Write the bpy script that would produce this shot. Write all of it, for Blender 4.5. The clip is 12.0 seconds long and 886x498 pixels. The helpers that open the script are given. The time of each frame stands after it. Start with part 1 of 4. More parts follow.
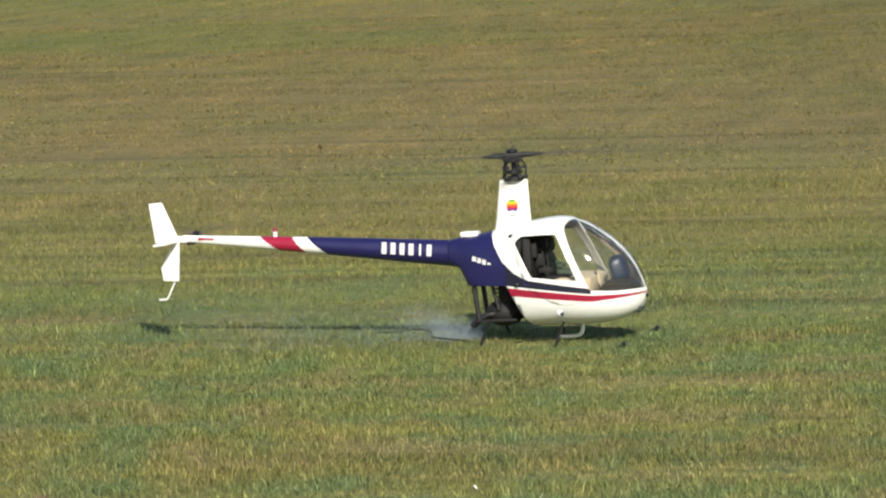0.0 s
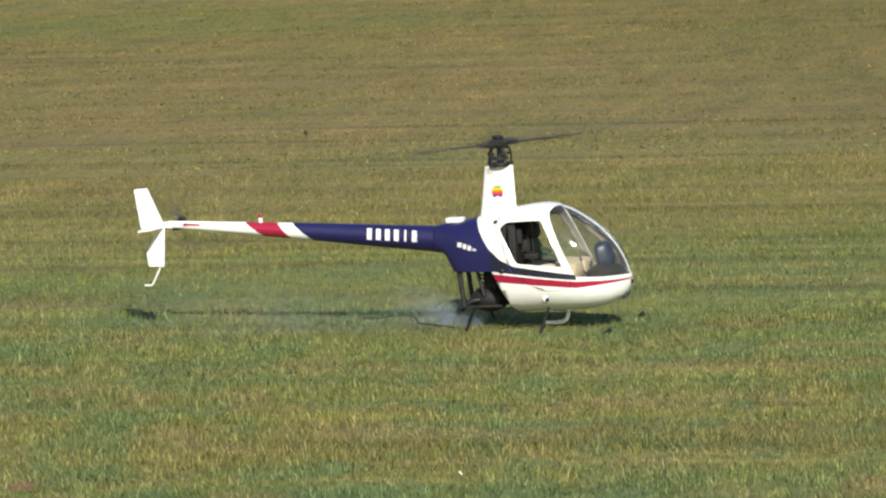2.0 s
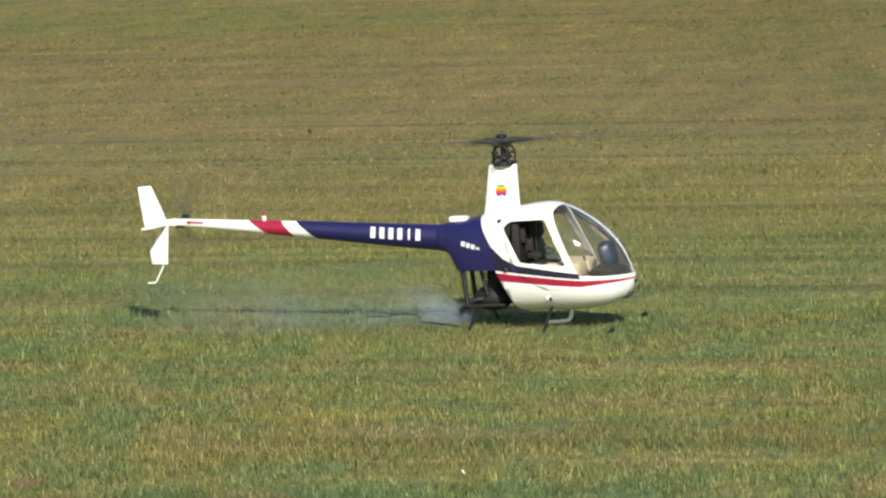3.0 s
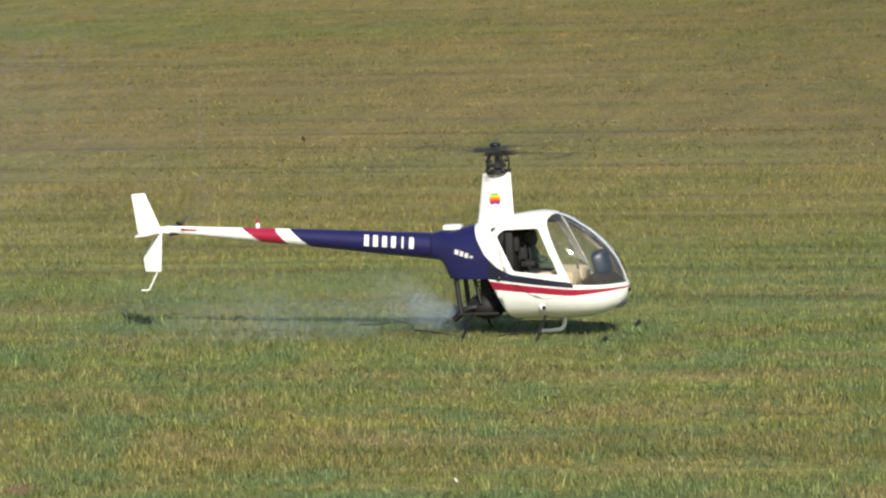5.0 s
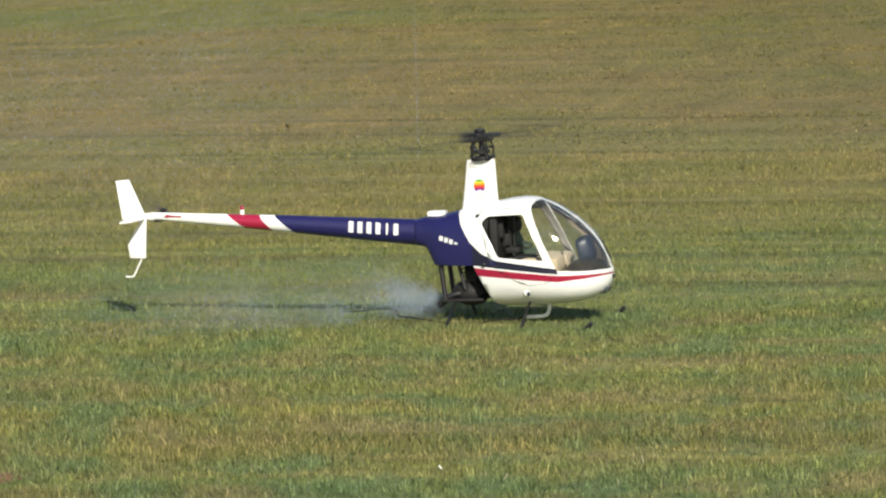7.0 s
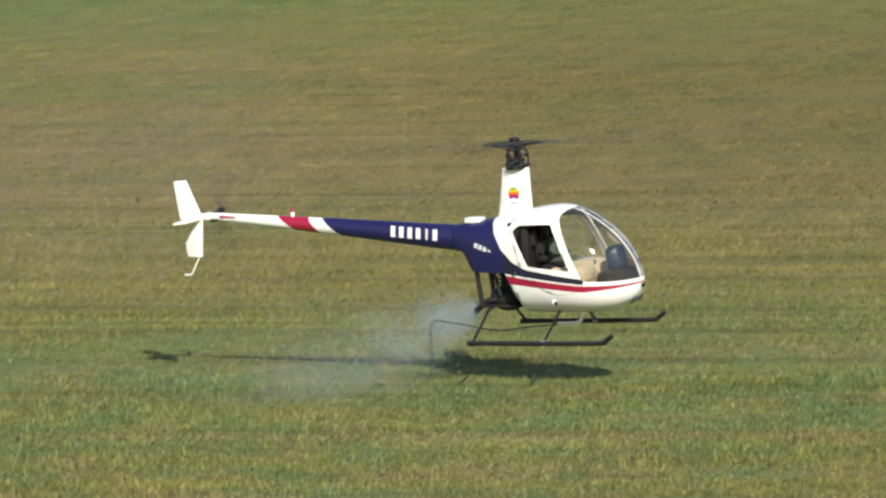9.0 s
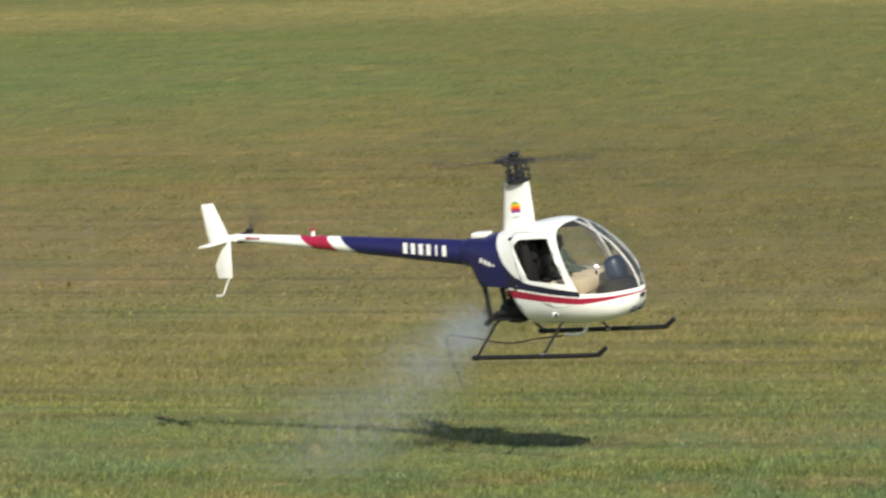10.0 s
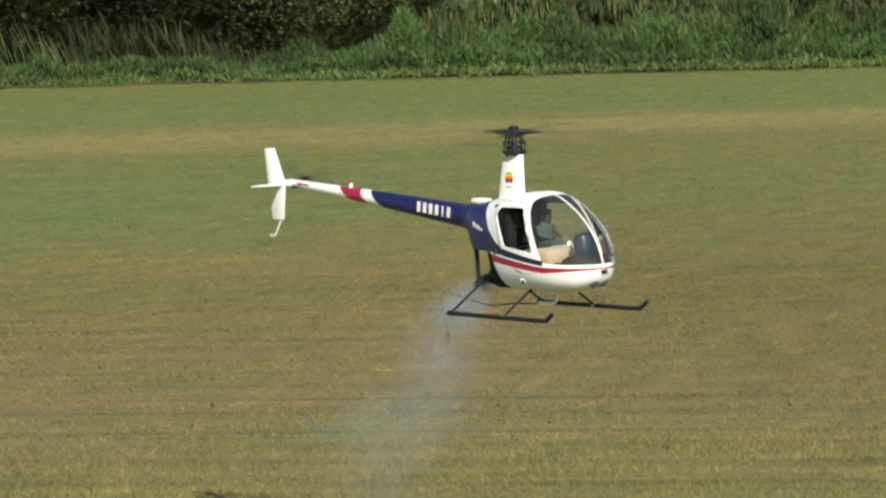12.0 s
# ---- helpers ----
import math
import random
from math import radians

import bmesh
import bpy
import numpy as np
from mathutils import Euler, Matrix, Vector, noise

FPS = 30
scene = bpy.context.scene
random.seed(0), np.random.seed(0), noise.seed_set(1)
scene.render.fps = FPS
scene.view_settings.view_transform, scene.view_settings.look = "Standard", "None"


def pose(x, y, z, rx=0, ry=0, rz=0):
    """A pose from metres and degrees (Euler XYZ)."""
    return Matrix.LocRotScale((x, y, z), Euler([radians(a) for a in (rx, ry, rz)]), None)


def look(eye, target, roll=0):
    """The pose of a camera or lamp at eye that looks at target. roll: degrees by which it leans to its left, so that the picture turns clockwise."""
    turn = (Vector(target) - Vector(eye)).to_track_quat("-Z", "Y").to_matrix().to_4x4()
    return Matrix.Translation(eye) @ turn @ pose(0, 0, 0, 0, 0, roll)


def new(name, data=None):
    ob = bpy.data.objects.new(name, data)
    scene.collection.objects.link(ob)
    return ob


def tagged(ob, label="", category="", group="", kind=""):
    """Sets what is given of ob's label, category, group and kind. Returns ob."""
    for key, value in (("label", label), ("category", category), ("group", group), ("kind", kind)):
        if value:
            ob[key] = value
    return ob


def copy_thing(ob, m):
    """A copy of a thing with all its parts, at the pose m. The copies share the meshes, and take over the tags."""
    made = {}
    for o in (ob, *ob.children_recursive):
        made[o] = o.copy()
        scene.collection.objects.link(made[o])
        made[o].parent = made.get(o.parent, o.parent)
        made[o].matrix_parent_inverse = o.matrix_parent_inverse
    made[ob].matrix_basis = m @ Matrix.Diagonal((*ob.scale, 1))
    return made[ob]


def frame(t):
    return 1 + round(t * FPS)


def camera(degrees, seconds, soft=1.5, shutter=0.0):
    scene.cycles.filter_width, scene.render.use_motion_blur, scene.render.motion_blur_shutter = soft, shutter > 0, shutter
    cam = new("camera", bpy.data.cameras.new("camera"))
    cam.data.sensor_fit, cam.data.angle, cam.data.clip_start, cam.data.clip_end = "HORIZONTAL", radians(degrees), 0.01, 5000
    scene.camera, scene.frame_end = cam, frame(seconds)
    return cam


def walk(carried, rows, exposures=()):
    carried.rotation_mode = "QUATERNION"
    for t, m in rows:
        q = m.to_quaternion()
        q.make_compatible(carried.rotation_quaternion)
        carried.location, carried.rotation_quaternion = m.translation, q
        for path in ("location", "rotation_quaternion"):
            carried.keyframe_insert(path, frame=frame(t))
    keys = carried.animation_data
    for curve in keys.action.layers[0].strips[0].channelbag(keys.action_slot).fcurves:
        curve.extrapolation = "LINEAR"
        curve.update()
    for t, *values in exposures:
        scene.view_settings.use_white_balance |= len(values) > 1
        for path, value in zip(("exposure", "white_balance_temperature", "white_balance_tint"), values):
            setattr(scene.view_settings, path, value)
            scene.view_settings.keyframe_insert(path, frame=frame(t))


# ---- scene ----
EYE = 1.3893
SUN_WAY = (-0.231, 1.435, -1.0)  # the way of the sunlight
CAMERA_ROWS = [  # seconds, yaw, pitch, roll
    (0, -0.144, -5.195, 1.965),
    (0.5, -0.121, -5.196, 1.987),
    (1, -0.098, -5.241, 1.862),
    (1.5, -0.254, -5.322, 1.919),
    (2, -0.303, -5.359, 1.882),
    (2.5, -0.252, -5.397, 1.734),
    (3, -0.242, -5.371, 1.657),
    (5, -0.295, -5.279, 1.445),
    (5.5, -0.324, -5.293, 1.316),
    (6, -0.408, -5.396, 1.447),
    (6.5, -0.439, -5.438, 1.509),
    (8.3, -1.144, -5.071, 0.956),
    (8.5, -1.62, -4.854, 1.076),
    (8.8, -1.976, -4.724, 1.077),
    (9, -2.139, -4.622, 1.079),
    (9.3, -2.402, -4.37, 1.12),
    (9.5, -2.452, -4.157, 1.106),
    (9.7, -2.595, -3.915, 1.034),
    (10, -2.904, -3.682, 0.933),
    (10.2, -3.019, -3.622, 0.983),
    (10.5, -2.69, -3.577, 1.031),
    (10.7, -2.579, -3.523, 1.082),
    (11, -2.549, -3.142, 1.207),
    (11.3, -1.998, -2.804, 1.405),
    (11.5, -1.609, -2.629, 1.602),
    (12, -1.322, -2.309, 1.385),
]
REST = (0.191, 12.777, -0.027, -15.214, -1.69, -0.059)  # x, y, z, yaw, pitch, roll
FLIGHT = [  # seconds, x, y, z, yaw, pitch, roll
    (8.3, 0.445, 12.85, 0.089, -22.367, -1.508, 3.398),
    (8.5, 0.519, 12.891, 0.078, -25.028, -1.604, 2.442),
    (8.8, 0.61, 12.869, 0.095, -26.295, -0.861, 2.487),
    (9, 0.676, 12.929, 0.126, -25.423, -1.296, 3.82),
    (9.3, 0.745, 12.891, 0.216, -28.08, -2.173, 0.912),
    (9.5, 0.778, 12.917, 0.266, -30.406, -0.982, 0.03),
    (9.7, 0.825, 12.982, 0.293, -31.865, -0.227, 3.564),
    (10, 0.891, 13.093, 0.296, -33.275, -2.925, 6.771),
    (10.2, 0.885, 13.108, 0.292, -33.843, -3.836, 4.696),
    (10.5, 0.828, 13.177, 0.316, -35.614, -0.982, 1.272),
    (10.7, 0.802, 13.229, 0.377, -37.605, -0.946, 2.995),
    (11, 0.75, 13.366, 0.446, -40.68, -2.198, 4.343),
    (11.3, 0.638, 13.437, 0.509, -43.545, -2.246, 0.939),
    (11.5, 0.559, 13.588, 0.55, -44.127, -0.076, -1.817),
    (12, 0.507, 13.87, 0.661, -45.757, 2.36, 2.106),
]
cam = camera(9.957, 12.0, soft=2.3, shutter=0.76)
walk(cam, [(t, pose(0, 0, EYE, 90 + pitch, roll, yaw)) for t, yaw, pitch, roll in CAMERA_ROWS], exposures=[(0, 0.49), (12, 0.49)])

# ---- light ----
sun_from = -Vector(SUN_WAY).normalized()
world = bpy.data.worlds.new("sky")
scene.world = world
world.use_nodes = True
sky = world.node_tree.nodes.new("ShaderNodeTexSky")
sky.sky_type = "NISHITA"
sky.sun_disc = False
sky.sun_elevation = math.asin(sun_from.z)
sky.sun_rotation = math.atan2(sun_from.x, sun_from.y)
world.node_tree.links.new(sky.outputs[0], world.node_tree.nodes["Background"].inputs[0])
world.node_tree.nodes["Background"].inputs[1].default_value = 0.09
sun = new("sun", bpy.data.lights.new("sun", "SUN"))
sun.data.energy, sun.data.angle, sun.data.color = 4.4, radians(0.53), (1.0, 0.94, 0.8)
sun.matrix_world = look((0, 0, 30), Vector((0, 0, 30)) + Vector(SUN_WAY))


# ---- materials ----
def material(name):
    m = bpy.data.materials.new(name)
    m.use_nodes = True
    t = m.node_tree
    return m, t.nodes, t.links, t.nodes["Principled BSDF"]


def noise_node(nodes, links, vector, scale, detail=3.0, rough=0.55):
    n = nodes.new("ShaderNodeTexNoise")
    n.inputs["Scale"].default_value, n.inputs["Detail"].default_value, n.inputs["Roughness"].default_value = scale, detail, rough
    links.new(vector, n.inputs["Vector"])
    return n.outputs["Fac"]


def mapped(nodes, links, vector, scale):
    n = nodes.new("ShaderNodeMapping")
    n.inputs["Scale"].default_value = scale
    links.new(vector, n.inputs["Vector"])
    return n.outputs[0]


def ramp_node(nodes, links, fac, stops):
    n = nodes.new("ShaderNodeValToRGB")
    e = n.color_ramp.elements
    while len(e) < len(stops):
        e.new(0.5)
    for el, (p, c) in zip(e, stops):
        el.position, el.color = p, (*c, 1) if len(c) == 3 else c
    links.new(fac, n.inputs[0])
    return n.outputs[0]


def mix_node(nodes, links, kind, fac, a, b):
    n = nodes.new("ShaderNodeMix")
    n.data_type, n.blend_type = "RGBA", kind
    for sock, v in ((n.inputs[0], fac), (n.inputs[6], a), (n.inputs[7], b)):
        if isinstance(v, (int, float)):
            sock.default_value = v
        elif isinstance(v, tuple):
            sock.default_value = (*v, 1)
        else:
            links.new(v, sock)
    return n.outputs[2]


def math_node(nodes, links, op, a, b=0.0, clamp=False):
    n = nodes.new("ShaderNodeMath")
    n.operation, n.use_clamp = op, clamp
    for sock, v in ((n.inputs[0], a), (n.inputs[1], b)):
        if isinstance(v, (int, float)):
            sock.default_value = v
        else:
            links.new(v, sock)
    return n.outputs[0]


def paint(name, colour, rough=0.35, metal=0.0, coat=0.0, vary=0.08, bump=0.02, scale=60.0):
    m, nodes, links, bsdf = material(name)
    co = nodes.new("ShaderNodeTexCoord").outputs["Object"]
    f = noise_node(nodes, links, co, scale, 4)
    g = noise_node(nodes, links, co, scale * 0.13, 2)
    lo = tuple(c * (1 - vary) for c in colour)
    c1 = mix_node(nodes, links, "MIX", f, lo, colour)
    c2 = mix_node(nodes, links, "MULTIPLY", 0.5, c1, ramp_node(nodes, links, g, [(0.3, (1 - vary,) * 3), (0.7, (1, 1, 1))]))
    links.new(c2, bsdf.inputs["Base Color"])
    links.new(math_node(nodes, links, "MULTIPLY_ADD", f, 0.12), bsdf.inputs["Roughness"])
    bsdf.inputs["Roughness"].links[0].from_node.inputs[2].default_value = rough - 0.05
    bsdf.inputs["Metallic"].default_value, bsdf.inputs["Coat Weight"].default_value = metal, coat
    bsdf.inputs["Coat Roughness"].default_value = 0.08
    if bump:
        b = nodes.new("ShaderNodeBump")
        b.inputs["Strength"].default_value, b.inputs["Distance"].default_value = bump, 0.002
        links.new(f, b.inputs["Height"])
        links.new(b.outputs[0], bsdf.inputs["Normal"])
    return m


def glass(name, tint, gloss, dust_sheen=0.05):
    m, nodes, links, bsdf = material(name)
    nodes.remove(bsdf)
    tr, gl, mx, fr = (nodes.new(k) for k in ("ShaderNodeBsdfTransparent", "ShaderNodeBsdfGlossy", "ShaderNodeMixShader", "ShaderNodeFresnel"))
    tr.inputs[0].default_value = (*tint, 1)
    gl.inputs["Roughness"].default_value = gloss
    fr.inputs[0].default_value = 1.45
    links.new(fr.outputs[0], mx.inputs[0])
    links.new(tr.outputs[0], mx.inputs[1])
    links.new(gl.outputs[0], mx.inputs[2])
    # Diffuse film for dust; the sky's pale sheen is put into it too.
    haze, dusty = nodes.new("ShaderNodeBsdfDiffuse"), nodes.new("ShaderNodeMixShader")
    haze.inputs[0].default_value = (0.75, 0.75, 0.72, 1)
    links.new(math_node(nodes, links, "MULTIPLY", noise_node(nodes, links, nodes.new("ShaderNodeTexCoord").outputs["Object"], 30.0, 4), dust_sheen * 2), dusty.inputs[0])
    links.new(mx.outputs[0], dusty.inputs[1])
    links.new(haze.outputs[0], dusty.inputs[2])
    links.new(dusty.outputs[0], nodes["Material Output"].inputs[0])
    return m


WHITE = paint("white_gelcoat", (0.81, 0.81, 0.785), 0.3, coat=0.4, vary=0.05)
BLUE = paint("navy_paint", (0.012, 0.011, 0.078), 0.38, coat=0.15, vary=0.15)
RED = paint("red_paint", (0.32, 0.011, 0.043), 0.3, coat=0.4)
BLACK = paint("black_metal", (0.018, 0.018, 0.02), 0.45, metal=0.2, vary=0.3)
BLACK_TRIM = paint("black_line", (0.012, 0.013, 0.03), 0.4)
LINER = paint("grey_liner", (0.3, 0.29, 0.26), 0.7, vary=0.2)
DARK = paint("dark_interior", (0.01, 0.009, 0.009), 0.7, vary=0.4)
BEIGE = paint("beige_upholstery", (0.55, 0.45, 0.31), 0.8, vary=0.12, bump=0.2)
STEEL = paint("bare_steel", (0.5, 0.5, 0.5), 0.3, metal=0.9)
PANEL = paint("dark_blue_panel", (0.014, 0.024, 0.05), 0.4)
HOSE = paint("silicone_hose", (0.8, 0.81, 0.79), 0.35)
GLASS = glass("acrylic_canopy", (0.86, 0.88, 0.87), 0.075, 0.018)
LAMP = paint("lamp_lens_grey", (0.06, 0.07, 0.08), 0.15, coat=0.5)
DOLL = paint("doll_paint", (0.022, 0.028, 0.032), 0.7, vary=0.3)
JACKET = paint("doll_jacket", (0.055, 0.08, 0.055), 0.8, vary=0.3)
BLADE = paint("dark_blade", (0.075, 0.068, 0.055), 0.85)
SMOKE = paint("oily_smoke", (0.31, 0.375, 0.47), 0.9, bump=0)
LETTER = paint("white_lettering", (0.8, 0.8, 0.78), 0.5)
STRIPES = [paint("decal_" + n, c, 0.4) for n, c in (("green", (0.1, 0.38, 0.06)), ("yellow", (0.85, 0.5, 0.02)), ("orange", (0.8, 0.2, 0.02)), ("red", (0.6, 0.03, 0.03)), ("purple", (0.2, 0.03, 0.2)), ("blue", (0.02, 0.1, 0.5)))]

GROUND_Z = -0.012
FIELD_END = 70.0


def rise(y):
    """The field is level where the helicopter stands and climbs gently behind."""
    return GROUND_Z + 3.5e-4 * np.clip(np.asarray(y, float) - 18.0, 0, FIELD_END - 18.0) ** 2


def field_colour(nodes, links):
    """Mown field: bands of green, tan and brown along the mowing lines."""
    pos = nodes.new("ShaderNodeNewGeometry").outputs["Position"]
    xyz = nodes.new("ShaderNodeSeparateXYZ")
    links.new(pos, xyz.inputs[0])
    warp = noise_node(nodes, links, mapped(nodes, links, pos, (0.25, 0.5, 0)), 1.0, 2)
    mown = nodes.new("ShaderNodeMapping")  # the mower's lines run a little askew
    mown.inputs["Rotation"].default_value = (0, 0, radians(13))
    links.new(pos, mown.inputs["Vector"])
    mown = mown.outputs[0]
    inv = math_node(nodes, links, "DIVIDE", 10.0, xyz.outputs[1])
    y = math_node(nodes, links, "ADD", inv, math_node(nodes, links, "MULTIPLY", math_node(nodes, links, "SUBTRACT", warp, 0.5), 0.035))
    green, olive, tan, brown = (0.172, 0.203, 0.056), (0.205, 0.2, 0.056), (0.238, 0.204, 0.077), (0.205, 0.164, 0.064)
    bands = ramp_node(nodes, links, y, [(0.14, olive), (0.16, green), (0.176, tan), (0.19, tan), (0.2, olive), (0.24, green), (0.28, olive), (0.315, (0.222, 0.196, 0.055)), (0.345, brown), (0.5, brown), (0.57, tan), (0.64, olive), (0.74, green), (0.84, green), (0.9, olive), (0.97, olive), (1.0, green)])
    streak = noise_node(nodes, links, mapped(nodes, links, mown, (0.3, 4.0, 0)), 1.0, 4, 0.6)
    c = mix_node(nodes, links, "MIX", ramp_node(nodes, links, streak, [(0.42, (0, 0, 0)), (0.66, (0.75,) * 3)]), bands, (0.205, 0.168, 0.074))
    nearer = ramp_node(nodes, links, inv, [(0.2, (0.155, 0.18, 0.06)), (0.28, (0.17, 0.175, 0.055)), (0.33, brown), (0.48, brown), (0.6, (0.165, 0.165, 0.055)), (0.75, (0.115, 0.163, 0.07))])
    patch = noise_node(nodes, links, mapped(nodes, links, pos, (1.2, 1.6, 0)), 1.0, 4, 0.6)
    c = mix_node(nodes, links, "MIX", ramp_node(nodes, links, patch, [(0.5, (0, 0, 0)), (0.7, (0.75,) * 3)]), c, nearer)
    furrow = noise_node(nodes, links, mapped(nodes, links, mown, (0.3, 9.0, 0)), 1.0, 3, 0.65)
    c = mix_node(nodes, links, "MULTIPLY", 1.0, c, ramp_node(nodes, links, furrow, [(0.34, (0.62, 0.65, 0.64)), (0.45, (1, 1, 1)), (0.55, (1, 1, 1)), (0.68, (1.36, 1.33, 1.3))]))
    rows = nodes.new("ShaderNodeTexWave")
    rows.wave_type, rows.bands_direction = "BANDS", "Y"
    rows.inputs["Scale"].default_value, rows.inputs["Distortion"].default_value = 0.4, 3.6
    rows.inputs["Detail"].default_value, rows.inputs["Detail Scale"].default_value = 3.0, 1.3
    links.new(mapped(nodes, links, mown, (0.1, 1, 0)), rows.inputs["Vector"])
    worn = math_node(nodes, links, "MULTIPLY", ramp_node(nodes, links, inv, [(0.3, (0, 0, 0)), (0.42, (1, 1, 1)), (0.68, (1, 1, 1)), (0.8, (0.6,) * 3)]), ramp_node(nodes, links, warp, [(0.35, (0.25,) * 3), (0.6, (1, 1, 1))]))
    c = mix_node(nodes, links, "MULTIPLY", worn, c, ramp_node(nodes, links, rows.outputs["Fac"], [(0.0, (0.66, 0.66, 0.66)), (0.13, (1, 1, 1)), (0.8, (1, 1, 1)), (1.0, (1.1, 1.09, 1.06))]))
    tuft = noise_node(nodes, links, mapped(nodes, links, pos, (5.0, 3.2, 0)), 1.0, 4, 0.65)
    c = mix_node(nodes, links, "MIX", ramp_node(nodes, links, tuft, [(0.5, (0, 0, 0)), (0.68, (0.8,) * 3)]), c, ramp_node(nodes, links, inv, [(0.2, (0.165, 0.19, 0.06)), (0.28, (0.18, 0.182, 0.056)), (0.33, brown), (0.48, brown), (0.6, olive), (0.75, (0.118, 0.172, 0.07))]))
    c = mix_node(nodes, links, "MIX", ramp_node(nodes, links, tuft, [(0.3, (0.7,) * 3), (0.44, (0, 0, 0))]), c, (0.225, 0.18, 0.075))
    fine = noise_node(nodes, links, mapped(nodes, links, pos, (26, 20, 0)), 1.0, 4, 0.7)
    broad = noise_node(nodes, links, mapped(nodes, links, pos, (0.16, 0.3, 0)), 1.0, 4, 0.6)
    dry = math_node(nodes, links, "MULTIPLY", ramp_node(nodes, links, broad, [(0.47, (0, 0, 0)), (0.6, (1, 1, 1))]), ramp_node(nodes, links, inv, [(0.16, (0.3,) * 3), (0.25, (0.7,) * 3), (0.5, (0.55,) * 3), (0.7, (0.1,) * 3)]))
    c = mix_node(nodes, links, "MIX", dry, c, (0.225, 0.188, 0.066))
    fresh = math_node(nodes, links, "MULTIPLY", ramp_node(nodes, links, broad, [(0.36, (1, 1, 1)), (0.46, (0, 0, 0))]), ramp_node(nodes, links, inv, [(0.16, (0.4,) * 3), (0.3, (0.6,) * 3), (0.5, (0.35,) * 3), (0.7, (0.2,) * 3)]))
    c = mix_node(nodes, links, "MIX", fresh, c, (0.165, 0.195, 0.05))
    side = math_node(nodes, links, "SUBTRACT", xyz.outputs[0], math_node(nodes, links, "MULTIPLY", xyz.outputs[1], 0.033))
    side = math_node(nodes, links, "ADD", side, math_node(nodes, links, "MULTIPLY", math_node(nodes, links, "SUBTRACT", broad, 0.5), 1.6))
    bare = math_node(nodes, links, "MULTIPLY", ramp_node(nodes, links, math_node(nodes, links, "MULTIPLY", side, 0.5), [(0.0, (0, 0, 0)), (0.6, (0.6,) * 3)]), ramp_node(nodes, links, inv, [(0.18, (0.35,) * 3), (0.24, (1, 1, 1)), (0.45, (1, 1, 1)), (0.6, (0, 0, 0))]))
    c = mix_node(nodes, links, "MIX", bare, c, ramp_node(nodes, links, inv, [(0.25, (0.184, 0.166, 0.052)), (0.34, (0.158, 0.14, 0.046))]))
    across = math_node(nodes, links, "ADD", math_node(nodes, links, "DIVIDE", xyz.outputs[0], xyz.outputs[1]), math_node(nodes, links, "MULTIPLY", math_node(nodes, links, "SUBTRACT", patch, 0.5), 0.12))
    damp = math_node(nodes, links, "MULTIPLY", ramp_node(nodes, links, math_node(nodes, links, "ADD", across, 0.1), [(0.06, (0.45,) * 3), (0.13, (0, 0, 0))]), ramp_node(nodes, links, y, [(0.2, (0, 0, 0)), (0.225, (1, 1, 1)), (0.27, (1, 1, 1)), (0.3, (0, 0, 0))]))
    c = mix_node(nodes, links, "MIX", damp, c, (0.158, 0.19, 0.066))
    far_row = math_node(nodes, links, "DIVIDE", 10.0, math_node(nodes, links, "SUBTRACT", xyz.outputs[1], math_node(nodes, links, "MULTIPLY", xyz.outputs[0], 0.3)))
    far_row = math_node(nodes, links, "ADD", far_row, math_node(nodes, links, "MULTIPLY", math_node(nodes, links, "SUBTRACT", warp, 0.5), 0.01))
    c = mix_node(nodes, links, "MIX", ramp_node(nodes, links, far_row, [(0.145, (0, 0, 0)), (0.15, (0.55,) * 3), (0.168, (0.55,) * 3), (0.174, (0, 0, 0))]), c, (0.16, 0.196, 0.06))
    c = mix_node(nodes, links, "MIX", ramp_node(nodes, links, far_row, [(0.175, (0, 0, 0)), (0.179, (0.85,) * 3), (0.188, (0.75,) * 3), (0.197, (0, 0, 0))]), c, (0.31, 0.25, 0.1))
    lush = ramp_node(nodes, links, inv, [(0.18, (0.8, 0.87, 0.64)), (0.24, (0.8, 0.87, 0.64)), (0.3, (0.84, 0.86, 0.63)), (0.36, (0.88, 0.87, 0.7)), (0.43, (0.92, 0.91, 0.8)), (0.58, (0.95, 0.93, 0.85)), (0.68, (0.95, 0.945, 0.85)), (0.78, (1.0, 0.98, 0.88))])
    c = mix_node(nodes, links, "MULTIPLY", 1.0, c, lush)
    mottle = noise_node(nodes, links, mapped(nodes, links, mown, (5.0, 1.1, 0)), 1.0, 5, 0.7)
    drying = noise_node(nodes, links, mapped(nodes, links, mown, (1.1, 0.55, 0)), 1.0, 4, 0.65)
    spread = ramp_node(nodes, links, inv, [(0.15, (0.8,) * 3), (0.25, (1, 1, 1)), (0.5, (0.8,) * 3), (0.75, (0.25,) * 3)])
    c = mix_node(nodes, links, "MULTIPLY", spread, c, ramp_node(nodes, links, mottle, [(0.32, (0.7, 0.74, 0.7)), (0.46, (0.96, 0.97, 0.95)), (0.56, (1.06, 1.05, 1.03)), (0.7, (1.45, 1.36, 1.3))]))
    c = mix_node(nodes, links, "MULTIPLY", spread, c, ramp_node(nodes, links, drying, [(0.34, (0.86, 0.98, 0.9)), (0.5, (1, 1, 1)), (0.66, (1.08, 1.02, 1.0))]))
    clump = noise_node(nodes, links, mapped(nodes, links, pos, (3.2, 2.2, 0)), 1.0, 3, 0.6)
